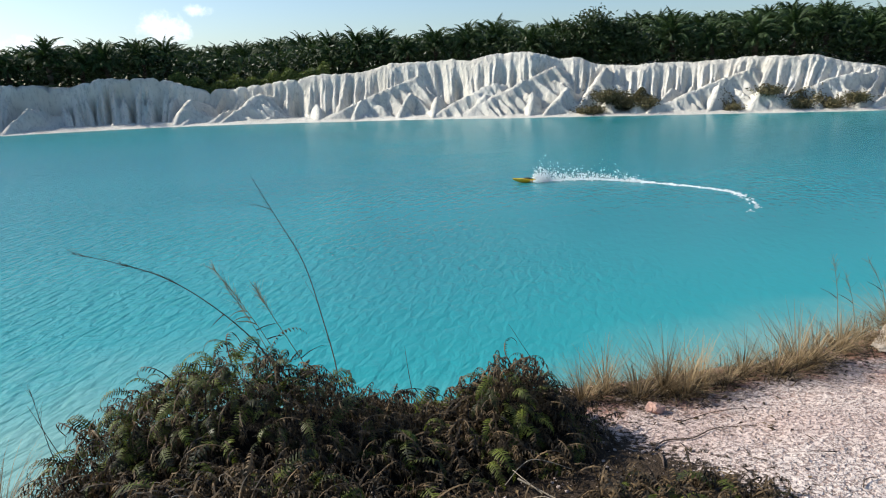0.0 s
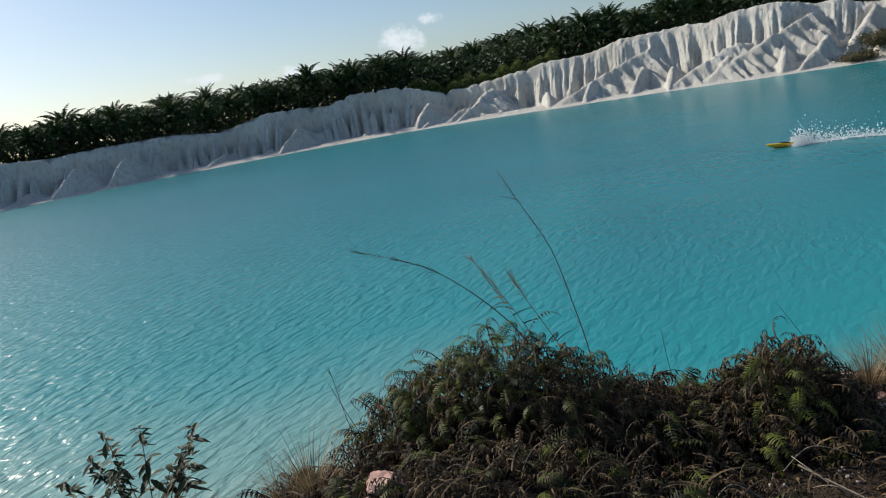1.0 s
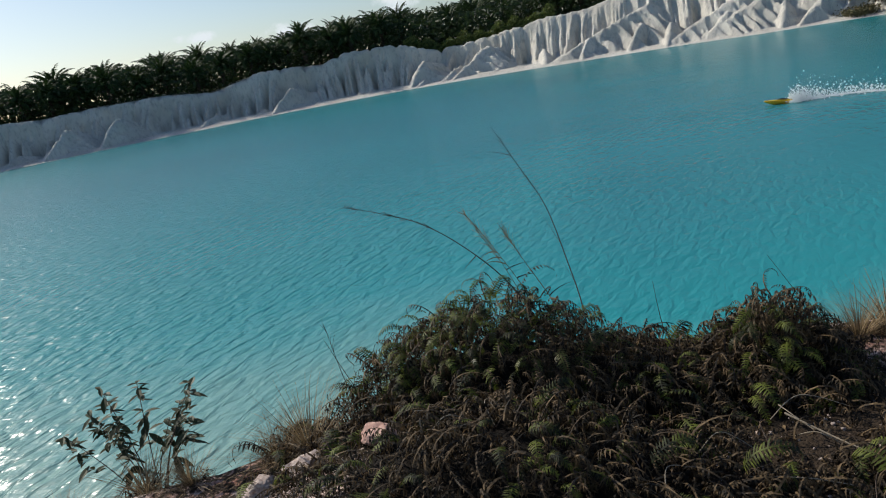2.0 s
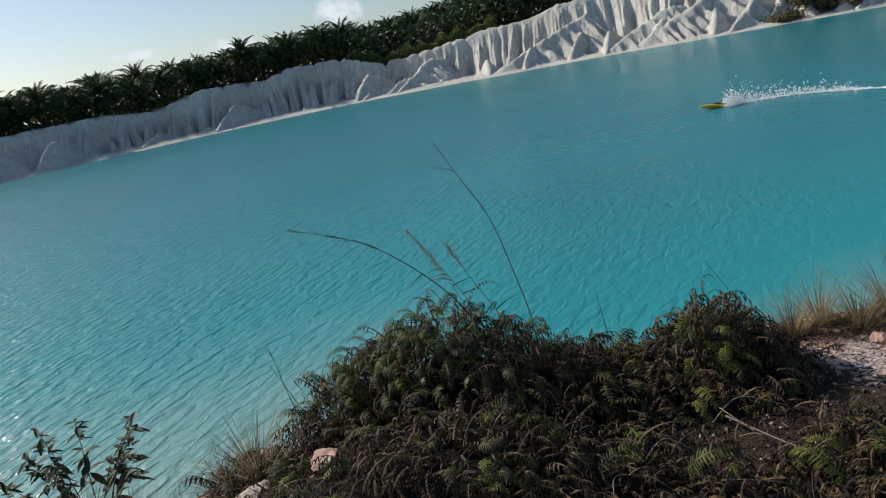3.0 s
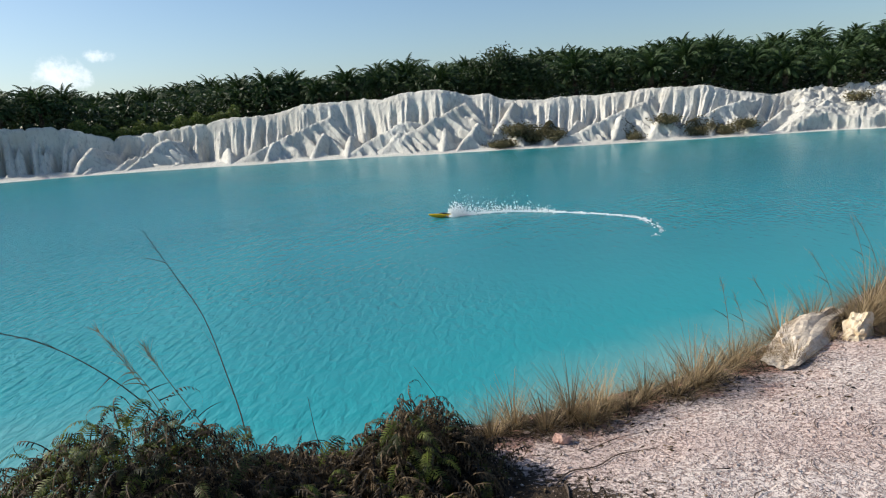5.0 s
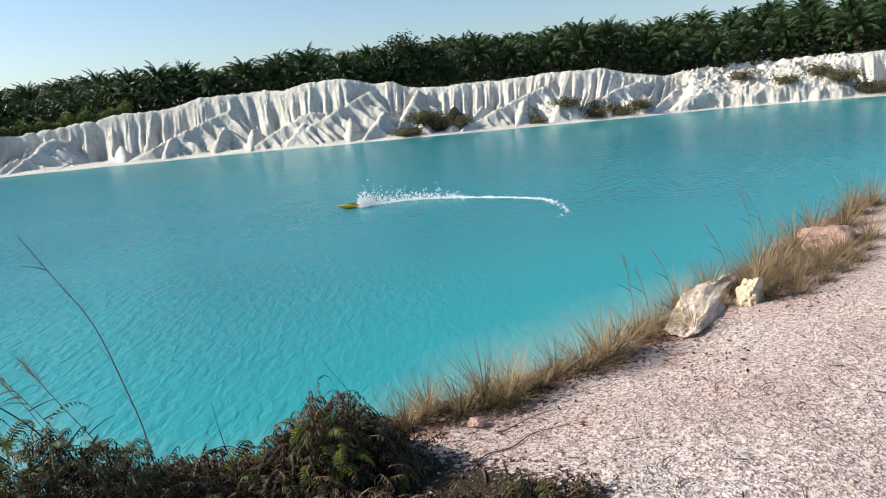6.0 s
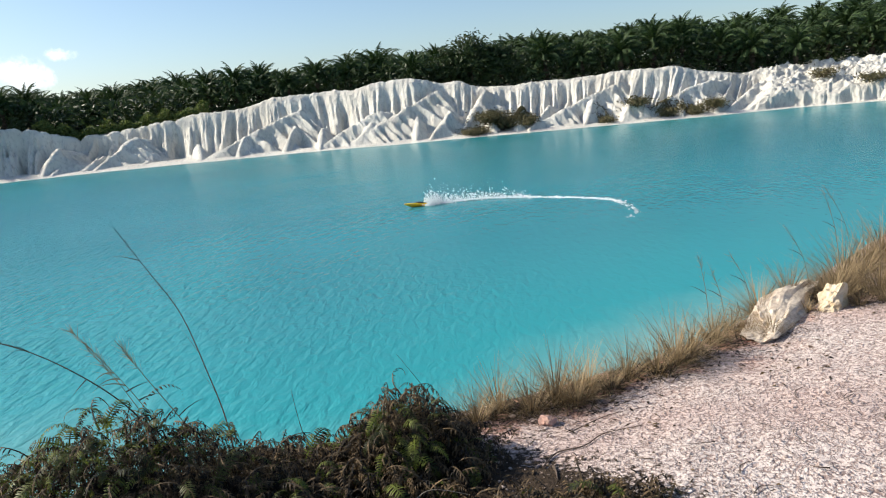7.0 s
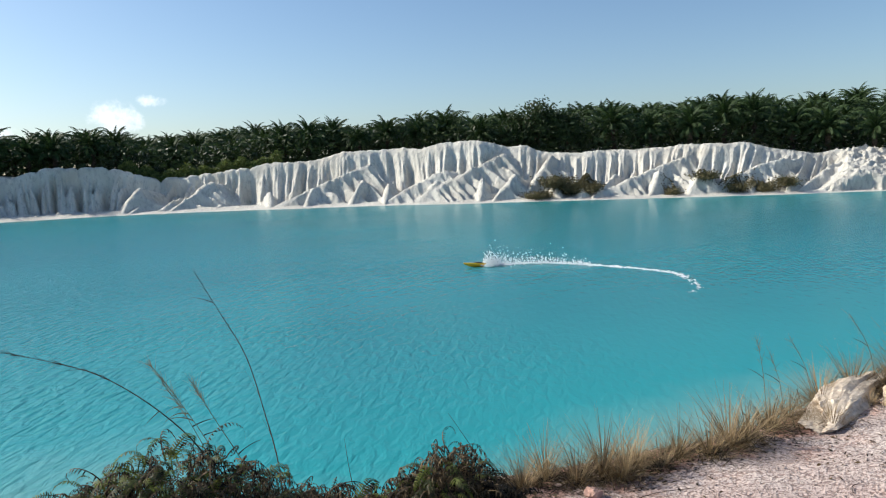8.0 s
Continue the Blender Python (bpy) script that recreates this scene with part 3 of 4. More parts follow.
def scrub_bush(az, back, wide, high, count, seed):
    rng = random.Random(seed)
    bush = new("scrub_bush")
    r = float(table(SHORE, az)) + back
    bush.location = far_place(az, r) - Vector((0, 0, 0.1))
    stems, tips = Build(), []
    for k in range(9):
        a = rng.uniform(0, 6.28)
        tip = Vector((math.cos(a) * wide * rng.uniform(0.2, 0.8), math.sin(a) * 0.9, high * rng.uniform(0.5, 1.0)))
        stems.tube([(0, 0, 0), tuple(tip * 0.5 + Vector((0, 0, 0.1))), tuple(tip)], [0.05, 0.03, 0.01], 4)
        tips.append(tip)
    stems.ob("stem_cluster", BARK, bush)
    base = np.array(bush.location)
    p = np.array([tuple(rng.choice(tips) * rng.uniform(0.25, 1.05) + Vector((rng.gauss(0, wide * 0.24), rng.gauss(0, 0.6), rng.gauss(0, 0.2)))) for _ in range(count)])
    ground = far_height(np.degrees(np.arctan2(base[0] + p[:, 0], base[1] + p[:, 1])), np.hypot(base[0] + p[:, 0], base[1] + p[:, 1])) - base[2]
    p[:, 2] = np.maximum(p[:, 2], ground + 0.08)
    leaf_mass(rng, p, 0.15).ob("foliage", SCRUB, bush, "olive and brown dry leaves")
    tagged(bush, "brownish dry scrub on the clay slope", "bush", "scrub on the far slope")


for az, back, wide, high, count in ((12.2, 2.0, 1.9, 0.8, 1300), (13.6, 2.8, 2.4, 1.3, 2200), (15.0, 3.3, 2.6, 1.5, 2600), (16.4, 2.4, 2.0, 0.9, 1500), (22.5, 2.4, 1.4, 0.7, 700), (25.2, 2.4, 2.0, 0.7, 1000), (27.2, 2.6, 2.2, 0.9, 1200), (29.2, 2.8, 2.0, 0.9, 1100), (31.0, 2.4, 1.9, 0.8, 1000), (38, 4, 1.6, 1.0, 600), (41, 1.6, 1.6, 0.7, 700), (43, 4, 2.0, 1.2, 800), (44.5, 2.4, 2.6, 1.2, 1500), (46.5, 2.4, 2.6, 1.3, 1500)):
    scrub_bush(az, back, wide, high, count, int(az * 10))

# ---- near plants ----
# The near-black ends of the next two colours are painted gap shade.
FERN = leaf_material("fern_green", (0.006, 0.011, 0.002), (0.17, 0.20, 0.030), 0.65, 0.35, shade_patch=9.0)
FERN_DRY = leaf_material("fern_withered", (0.004, 0.003, 0.002), (0.18, 0.12, 0.06), 0.75, 0.2, shade_patch=16.0)
FERN_LONE = leaf_material("fern_frond", (0.020, 0.026, 0.008), (0.15, 0.16, 0.04), 0.5, 0.3, "lone")
# Near-black colour paints the shade deep between fronds onto the dead litter.
LITTER_SHADE = rough_material("fern_litter_shade", (0.004, 0.003, 0.002), (0.018, 0.012, 0.008), 35, 0.04)
STRAW = leaf_material("dry_grass", (0.09, 0.060, 0.030), (0.42, 0.31, 0.17), 0.7, 0.25)
CULM = rough_material("grass_culm", (0.045, 0.035, 0.028), (0.13, 0.10, 0.075), 40, 0.002)
LEAF = leaf_material("sapling_leaf", (0.010, 0.018, 0.008), (0.06, 0.075, 0.028), 0.65, 0.15)
TWIG = rough_material("weathered_twig", (0.05, 0.035, 0.028), (0.17, 0.13, 0.10), 30, 0.004)
PALE_TWIG = rough_material("pale_dead_stem", (0.22, 0.18, 0.13), (0.42, 0.36, 0.28), 30, 0.003)
ROCK = rough_material("clay_rock", (0.46, 0.36, 0.27), (0.84, 0.73, 0.60), 22, 0.03)
PINK = rough_material("pink_rock", (0.42, 0.24, 0.19), (0.62, 0.42, 0.35), 14, 0.02)
YELLOW_ROCK = rough_material("yellow_stained_rock", (0.50, 0.37, 0.20), (0.76, 0.66, 0.54), 11, 0.03)
STONE = rough_material("pebble_stone", (0.26, 0.18, 0.15), (0.66, 0.56, 0.50), 60, 0.004)


class Heap:
    """Many small copies gathered into one mesh by arrays."""

    def __init__(self):
        self.v, self.f, self.n = [], [], 0

    def add(self, verts, faces, m):
        a = np.array(m)
        self.v.append(verts @ a[:3, :3].T + a[:3, 3])
        self.f.extend([tuple(i + self.n for i in f) for f in faces])
        self.n += len(verts)

    def ob(self, name, material, parent=None, label=""):
        return part(name, np.concatenate(self.v).tolist(), self.f, material, parent, label)


def frond(seed, length, pairs, bend, withered):
    """A fern frond that grows along x and arches over; returns arrays."""
    rng = random.Random(seed)
    b = Build()
    p, ang, pts = Vector((0, 0, 0)), radians(rng.uniform(35, 65)), []
    n = 10
    sway = rng.uniform(-0.5, 0.5)
    turn = 0.0
    for k in range(n + 1):
        pts.append(p.copy())
        p = p + Vector((math.cos(ang) * math.cos(turn), math.cos(ang) * math.sin(turn), math.sin(ang))) * length / n
        ang -= radians(bend) / n * (0.5 + k / n)
        turn += sway / n
    for k in range(n):
        w = 0.0045 * (1 - 0.7 * k / n)
        a, c = pts[k], pts[k + 1]
        b.add([a + Vector((0, -w, 0)), a + Vector((0, w, 0)), c + Vector((0, w * 0.8, 0)), c + Vector((0, -w * 0.8, 0))], [(0, 1, 2, 3)])
    for i in range(pairs):
        t = 0.12 + 0.86 * i / (pairs - 1)
        k = min(n - 1, int(t * n))
        base = pts[k].lerp(pts[k + 1], t * n - k)
        along = (pts[k + 1] - pts[k]).normalized()
        for sgn in (-1, 1):
            if withered and rng.random() < 0.25:
                continue
            reach = length * (0.075 if withered else 0.135) * math.sin(math.pi * min(0.96, t * 0.8 + 0.22)) * rng.uniform(0.8, 1.15)
            side = Vector((0, sgn, 0))
            fall = rng.uniform(0.5, 1.3) if withered else rng.uniform(0.0, 0.3)
            side = (side + along * rng.uniform(0.15, 0.5) - Vector((0, 0, fall))).normalized()
            w = along * length * (0.012 if withered else 0.0125)
            mid = base + side * reach * 0.55
            tip = base + side * reach + Vector((0, 0, -reach * (0.5 if withered else 0.15)))
            b.add([base - w * 0.7, base + w * 0.7, mid + w, tip, mid - w], [(0, 1, 2, 4), (4, 2, 3)])
    return np.array([tuple(v) for v in b.v]), b.f


HUMPS = ((-1.02, 3.05, 0.52, 0.46, 0.42), (-1.55, 2.95, 0.22, 0.30, 0.40), (-0.35, 3.1, 0.24, 0.45, 0.40), (0.34, 3.3, 0.38, 0.25, 0.28), (-0.7, 2.35, 0.14, 0.8, 0.45), (0.3, 2.9, 0.06, 0.28, 0.36), (0.95, 2.35, 0.075, 0.42, 0.30), (-0.9, 1.95, 0.07, 0.7, 0.3), (-2.0, 2.45, 0.06, 0.3, 0.25))


def mound(x, y):
    z = 0 * x
    for cx, cy, h, sx, sy in HUMPS:
        deep = np.where(y < cy, 0.74 * sy if h > 0.2 else sy, sy)
        z = z + h * np.exp(-((x - cx) / sx) ** 2 - ((y - cy) / deep) ** 2)
    return z


def thicket(name, x0, x1, dense, loners, label, seed):
    """A fern thicket on the bank's rim: a core of dead litter coloured near-black as shade, massed fronds and single
    fronds that stand out.
    """
    rng = random.Random(seed)
    bush = new(name)
    cx = (x0 + x1) / 2
    bush.location = (cx, 3.0, float(bank_height(np.array(cx), np.array(3.0))))
    inv = Matrix.Translation(-Vector(bush.location))
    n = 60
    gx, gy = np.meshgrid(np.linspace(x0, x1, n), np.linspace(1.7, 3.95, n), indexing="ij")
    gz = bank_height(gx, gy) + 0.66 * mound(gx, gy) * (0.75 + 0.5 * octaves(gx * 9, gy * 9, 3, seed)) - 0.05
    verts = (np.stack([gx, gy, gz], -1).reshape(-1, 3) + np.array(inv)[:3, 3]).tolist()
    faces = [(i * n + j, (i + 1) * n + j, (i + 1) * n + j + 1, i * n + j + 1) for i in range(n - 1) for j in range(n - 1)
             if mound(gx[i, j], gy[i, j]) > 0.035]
    part("litter", verts, faces, LITTER_SHADE, bush, "tangle of dead fern, coloured near-black as shade between the fronds", True)
    green = [frond(seed + k, rng.uniform(0.18, 0.32), 22, rng.uniform(150, 320), False) for k in range(8)]
    dry = [frond(seed + 50 + k, rng.uniform(0.18, 0.36), 15, rng.uniform(160, 520), True) for k in range(14)]
    heaps = {True: Heap(), False: Heap()}
    meshes = []
    for k in range(8):
        me = bpy.data.meshes.new("frond")
        v, f = green[k] if k < 6 else dry[k]
        me.from_pydata([tuple(p) for p in v], [], f)
        me.materials.append(FERN_LONE if k < 6 else FERN_DRY)
        meshes.append(me)
    made = lone = 0
    while made < dense:
        x, y = rng.uniform(x0, x1), rng.uniform(1.75, 3.85)
        h = float(mound(np.array(x), np.array(y)))
        # Fronds thinned out here so the near-black core shows as shade.
        hollow = math.exp(-((x - 0.32) / 0.36) ** 4 - ((y - 2.62) / 0.33) ** 4)
        hollow = max(hollow, math.exp(-((x + 1.36) / 0.16) ** 4 - ((y - 2.22) / 0.16) ** 4))
        if h < 0.03 or rng.random() > (0.35 + h * 1.6) * (1 - 0.97 * hollow):
            continue
        made += 1
        gx_ = float(mound(np.array(x + 0.03), np.array(y)) - mound(np.array(x - 0.03), np.array(y))) / 0.06
        gy_ = float(mound(np.array(x), np.array(y + 0.03)) - mound(np.array(x), np.array(y - 0.03))) / 0.06
        out = math.degrees(math.atan2(-gy_, -gx_)) + rng.gauss(0, 55)
        z = float(bank_height(np.array(x), np.array(y))) + h * (rng.uniform(0.72, 1.04) if rng.random() < 0.88 else rng.uniform(1.05, 1.22)) - 0.03
        m = inv @ pose(x, y, z, rng.uniform(-35, 35), rng.uniform(-25, 35), out)
        s = rng.uniform(0.75, 1.25) if h < 0.3 else rng.uniform(0.7, 1.1)
        m = m @ Matrix.Diagonal((s, s, s, 1))
        top = h > 0.3 and rng.random() < 0.4
        live = rng.random() < (0.30 if x < -0.8 and h > 0.2 else 0.08)
        if lone < loners and (top or rng.random() < 0.08):
            lone += 1
            ob = new("frond", rng.choice(meshes[:6] if live or (top and rng.random() < 0.3) else meshes[6:]))
            ob.parent = bush
            ob.matrix_basis = m
        else:
            v, f = rng.choice(green if live else dry)
            heaps[live].add(v, f, m)
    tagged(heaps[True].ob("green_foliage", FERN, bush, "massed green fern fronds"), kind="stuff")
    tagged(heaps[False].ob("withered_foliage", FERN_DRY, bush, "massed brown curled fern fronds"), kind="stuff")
    return tagged(bush, label, "fern")


thicket("fern_thicket", -2.1, 0.02, 3000, 180, "tangled thicket of green and withered ferns on the bank's rim", 100)
thicket("fern_clump", 0.0, 1.5, 1700, 90, "dark withered fern clump with a few fresh fronds", 300)


def tuft(seed, blades, high, spread):
    rng = random.Random(seed)
    b = Build()
    for _ in range(blades):
        a, r = rng.uniform(0, 6.28), rng.random() ** 0.7
        base = Vector((math.cos(a), math.sin(a), 0)) * 0.06 * r
        lean = radians(6 + 42 * r * spread + rng.uniform(-8, 8))
        turn = a + rng.uniform(-0.5, 0.5)
        size = high * rng.uniform(0.5, 1.1)
        p, w = base, Vector((-math.sin(turn), math.cos(turn), 0)) * rng.uniform(0.0016, 0.0030)
        pts = []
        for k in range(5):
            pts.append(p)
            p = p + Vector((math.cos(turn) * math.sin(lean), math.sin(turn) * math.sin(lean), math.cos(lean))) * size / 4
            lean += radians(rng.uniform(2, 12))
        vs = []
        for k, q in enumerate(pts):
            t = 1 - 0.85 * k / 4
            vs += [q - w * t, q + w * t]
        b.add(vs, [(2 * k, 2 * k + 1, 2 * k + 3, 2 * k + 2) for k in range(4)])
    return b


def tussocks():
    rng = random.Random(21)
    kinds = []
    for k in range(5):
        ob = new("grass_tussock")
        tuft(k, 190, 0.37, 1.3).ob("tuft", STRAW, ob)
        dead = Build()
        g = random.Random(k + 70)
        for _ in range(130):
            a, r = g.uniform(0, 6.28), g.uniform(0.02, 0.19)
            p = Vector((math.cos(a) * r, math.sin(a) * r, g.uniform(0.0, 0.05)))
            d = Vector((g.gauss(0, 1), g.gauss(0, 1), g.gauss(0, 0.35))).normalized() * g.uniform(0.03, 0.09)
            w = Vector((-d.y, d.x, 0)).normalized() * 0.003
            dead.add([p - d - w, p - d + w, p + d + w, p + d - w], [(0, 1, 2, 3)])
        dead.ob("thatch", FERN_DRY, ob, "brown dead thatch at the foot")
        tagged(ob, "dry straw-coloured grass tussock on the bank's rim", "grass", "grass tussocks along the rim")
        kinds.append(ob)
    spots = [(0.78, 3.72, 0.9), (0.95, 3.86, 1.0), (1.12, 3.75, 0.9), (1.30, 3.84, 1.15), (1.42, 3.78, 1.05), (1.55, 3.92, 0.9), (1.85, 4.02, 0.9), (2.05, 4.0, 1.0), (2.25, 4.12, 1.2), (2.42, 4.22, 1.0),
             (2.7, 4.42, 1.0), (2.95, 4.6, 0.8), (3.1, 4.32, 0.8), (3.35, 4.85, 1.1), (3.75, 5.05, 1.2), (3.9, 4.75, 1.2), (4.1, 4.9, 1.4), (4.3, 4.7, 1.1), (4.4, 5.2, 1.5), (4.75, 5.4, 1.4), (4.9, 5.0, 1.2), (5.2, 5.7, 1.5),
             (5.3, 5.2, 1.2), (5.8, 6.1, 1.5), (6.3, 6.2, 1.4), (6.9, 6.7, 1.5), (7.5, 7.0, 1.5), (5.9, 5.5, 1.1), (3.95, 4.5, 0.62), (4.15, 4.45, 0.68), (4.3, 4.95, 0.81), (4.55, 4.6, 0.62), (4.65, 4.95, 0.74), (4.9, 4.75, 0.62), (5.1, 5.3, 0.81), (5.25, 4.95, 0.62), (5.5, 5.55, 0.74), (5.6, 5.2, 0.56), (3.6, 4.62, 0.50), (3.2, 4.62, 0.50), (3.0, 4.45, 0.56), (2.8, 4.58, 0.56), (1.7, 3.9, 0.7),
             (-1.93, 2.55, 1.15), (-2.05, 2.45, 0.8), (-2.5, 2.3, 0.7), (-2.75, 2.25, 0.8), (-3.2, 2.1, 0.7), (-3.6, 1.9, 0.8)]
    for k, (x, y, s) in enumerate(spots):
        m = pose(x, y, float(bank_height(np.array(x), np.array(y))) - 0.02, rng.uniform(-8, 8), rng.uniform(-14, 2), rng.uniform(0, 360))
        if k < len(kinds):
            ob = kinds[k]
            ob.matrix_basis = m
        else:
            ob = copy_thing(rng.choice(kinds), m)
        ob.scale = (s, s, s)


tussocks()


def bezier_points(ctrl, n=14):
    """Points along a smooth curve through the control points."""
    out = []
    c = [Vector(p) for p in ctrl]
    for i in range(len(c) - 1):
        p0, p1, p2, p3 = c[max(i - 1, 0)], c[i], c[i + 1], c[min(i + 2, len(c) - 1)]
        for k in range(n // (len(c) - 1) + 1):
            t = k / (n // (len(c) - 1) + 1)
            out.append(0.5 * ((2 * p1) + (p2 - p0) * t + (2 * p0 - 5 * p1 + 4 * p2 - p3) * t * t + (3 * p1 - p0 - 3 * p2 + p3) * t ** 3))
    return out + [c[-1]]


def culm(ctrl, thick, seed, plume=0.0, leaves=(), material=None, label="tall thin dry grass stem bending over the ferns"):
    """A tall grass stem with its seed spikelets and blades."""
    rng = random.Random(seed)
    ob = new("tall_grass")
    ob.location = ctrl[0]
    off = -Vector(ctrl[0])
    pts = [p + off for p in bezier_points(ctrl, 18)]
    b = Build()
    b.tube(pts, [thick * (1 - 0.75 * k / len(pts)) for k in range(len(pts))], 5)
    b.ob("stem", material or CULM, ob)
    if plume:
        s = Build()
        for k in range(int(60 * plume)):
            i = int(len(pts) * rng.uniform(0.62, 0.97))
            i = min(i, len(pts) - 2)
            p = pts[i].lerp(pts[i + 1], rng.random())
            d = ((pts[i + 1] - pts[i]).normalized() + Vector((rng.gauss(0, 0.35), rng.gauss(0, 0.3), rng.gauss(0, 0.3)))).normalized() * rng.uniform(0.04, 0.11)
            w = Vector((d.z, 0, -d.x)).normalized() * 0.0011
            s.add([p - w, p + w, p + d], [(0, 1, 2)])
        s.ob("seed_head", material or CULM, ob, "sparse feathery seed head")
    for at, dx, dz, size in leaves:
        i = int(at * (len(pts) - 1))
        base = pts[i]
        bl = Build()
        vs, n = [], 7
        for k in range(n + 1):
            t = k / n
            q = base + Vector((dx * t, 0.05 * t, dz * t - 0.6 * size * t * t))
            w = 0.0032 * (1 - t) + 0.0006
            vs += [q + Vector((0, 0, w)), q - Vector((0, 0, w))]
        bl.add(vs, [(2 * k, 2 * k + 1, 2 * k + 3, 2 * k + 2) for k in range(n)])
        bl.ob("blade", STRAW if size > 0.1 else CULM, ob, "curled dry blade")
    return tagged(ob, label, "grass", "tall grass stems")


culm([(-0.8, 4.83, 1.7), (-0.825, 4.83, 2.453), (-0.906, 4.83, 2.923), (-1.006, 4.83, 3.345), (-1.158, 4.83, 3.66), (-1.315, 4.83, 3.97)], 0.0058, 1, 0.5, ((0.45, -0.12, 0.23, 0.01), (0.85, -0.19, 0.08, 0.06), (0.3, -0.10, 0.25, 0.1)))
culm([(-0.82, 3.3, 3.02), (-0.935, 3.3, 3.295), (-1.16, 3.3, 3.54), (-1.43, 3.3, 3.72), (-1.80, 3.3, 3.835)], 0.0045, 2, 0.7, ((0.45, -0.10, -0.08, 0.02), (0.7, -0.2, 0.09, 0.06)))
culm([(-0.70, 3.4, 2.95), (-0.86, 3.4, 3.18), (-0.98, 3.4, 3.40), (-1.08, 3.4, 3.57), (-1.17, 3.4, 3.71)], 0.0026, 3, 0.7, ((0.5, -0.16, 0.06, 0.12), (0.55, -0.15, 0.03, 0.16), (0.62, -0.12, 0.02, 0.12), (0.4, 0.10, 0.03, 0.05)), STRAW, "dry grass plume with curled straw blades")
culm([(-0.78, 3.42, 2.95), (-0.92, 3.42, 3.2), (-1.02, 3.42, 3.42), (-1.12, 3.42, 3.6)], 0.0024, 4, 0.6, ((0.4, -0.12, 0.08, 0.12), (0.6, 0.12, 0.05, 0.05)), STRAW, "dry grass plume with curled straw blades")
culm([(-0.66, 3.45, 2.95), (-0.80, 3.45, 3.22), (-0.92, 3.45, 3.45), (-0.98, 3.45, 3.58)], 0.003, 5, 0.8, ((0.3, 0.12, 0.1, 0.08),), STRAW, "dry grass plume with curled straw blades")
culm([(-1.80, 2.9, 2.82), (-1.85, 2.9, 3.0), (-1.89, 2.9, 3.30)], 0.003, 6, 0.2, ((0.2, -0.06, 0.2, 0.02), (0.1, 0.03, 0.25, 0.02)))
culm([(-1.76, 2.92, 2.82), (-1.84, 2.92, 3.0), (-1.93, 2.92, 3.22)], 0.003, 7, 0.0, ((0.2, -0.12, 0.12, 0.02),))
culm([(0.60, 3.75, 2.8), (0.52, 3.75, 2.95), (0.36, 3.75, 3.22)], 0.0028, 8, 0.0)
culm([(-0.20, 3.62, 2.85), (-0.22, 3.62, 3.0), (-0.235, 3.62, 3.16)], 0.0028, 9, 0.0)
for k, (x, y, dx, h) in enumerate(((2.72, 4.5, -0.08, 0.62), (3.0, 4.75, -0.12, 0.5), (4.0, 5.1, -0.25, 0.6), (4.6, 5.5, -0.2, 0.8), (4.9, 5.7, -0.3, 0.75), (3.3, 4.85, -0.2, 0.55))):
    z = float(bank_height(np.array(x), np.array(y)))
    culm([(x, y, z - 0.02), (x + dx * 0.35, y, z + h * 0.55), (x + dx, y, z + h)], 0.003, 30 + k, 0.3, ((0.5, -0.1, 0.1, 0.06),), STRAW, "thin dry grass stem on the rim")


def sapling():
    """A small leafy sapling with forked stems and drooping leaves."""
    rng = random.Random(77)
    ob = new("sapling")
    root = Vector((-2.92, 2.45, float(bank_height(np.array(-2.95), np.array(2.45)))))
    ob.location = root
    tips = [(-3.05, 2.45, 3.20), (-2.79, 2.45, 3.23), (-2.46, 2.46, 3.22), (-3.40, 2.42, 2.92), (-3.25, 2.5, 3.0), (-2.72, 2.52, 2.98), (-2.95, 2.38, 3.02), (-2.57, 2.4, 2.90), (-2.62, 2.52, 3.08)]
    for k, t in enumerate(tips):
        tip = Vector(t) - root
        mid = Vector((tip.x * 0.35, tip.y * 0.5, tip.z * 0.5)) + Vector((rng.uniform(-0.03, 0.03), 0, 0))
        b = Build()
        b.tube(bezier_points([(0.012 * math.cos(k), 0.012 * math.sin(k), -0.05), mid, tip], 8), [0.0048 - 0.00033 * i for i in range(11)][:len(bezier_points([(0, 0, 0), mid, tip], 8))], 5)
        b.ob("branch", TWIG, ob)
        for i in range(3 if k == 7 else rng.randint(28, 36)):
            low = rng.random() ** 1.4
            base = tip - Vector((tip.x * 0.3, 0, tip.z * 0.42)) * low
            a = i * 2.4 + rng.uniform(-0.4, 0.4)
            size = rng.uniform(0.06, 0.10) * (0.8 + 0.3 * low)
            drop = rng.uniform(-0.9, 0.35) + 0.4 * low
            out = Vector((math.cos(a), math.sin(a), 0))
            side = Vector((-math.sin(a), math.cos(a), 0)) * size * 0.19
            vs, n = [], 4
            for j in range(n + 1):
                s = j / n
                q = base + out * size * s * math.cos(drop * 0.8) - Vector((0, 0, 1)) * size * (math.sin(drop) * s + 0.35 * s * s)
                w = side * math.sin(math.pi * min(0.98, s * 0.9 + 0.06)) * 1.1
                vs += [q - w, q + Vector((0, 0, -0.006 * math.sin(math.pi * s))), q + w]
            leaf = Build()
            leaf.add(vs, [f for j in range(n) for f in ((3 * j, 3 * j + 1, 3 * j + 4, 3 * j + 3), (3 * j + 1, 3 * j + 2, 3 * j + 5, 3 * j + 4))])
            leaf.ob("leaf", LEAF, ob)
    tagged(ob, "small sapling with dark drooping leaves on thin forked stems", "sapling")


sapling()


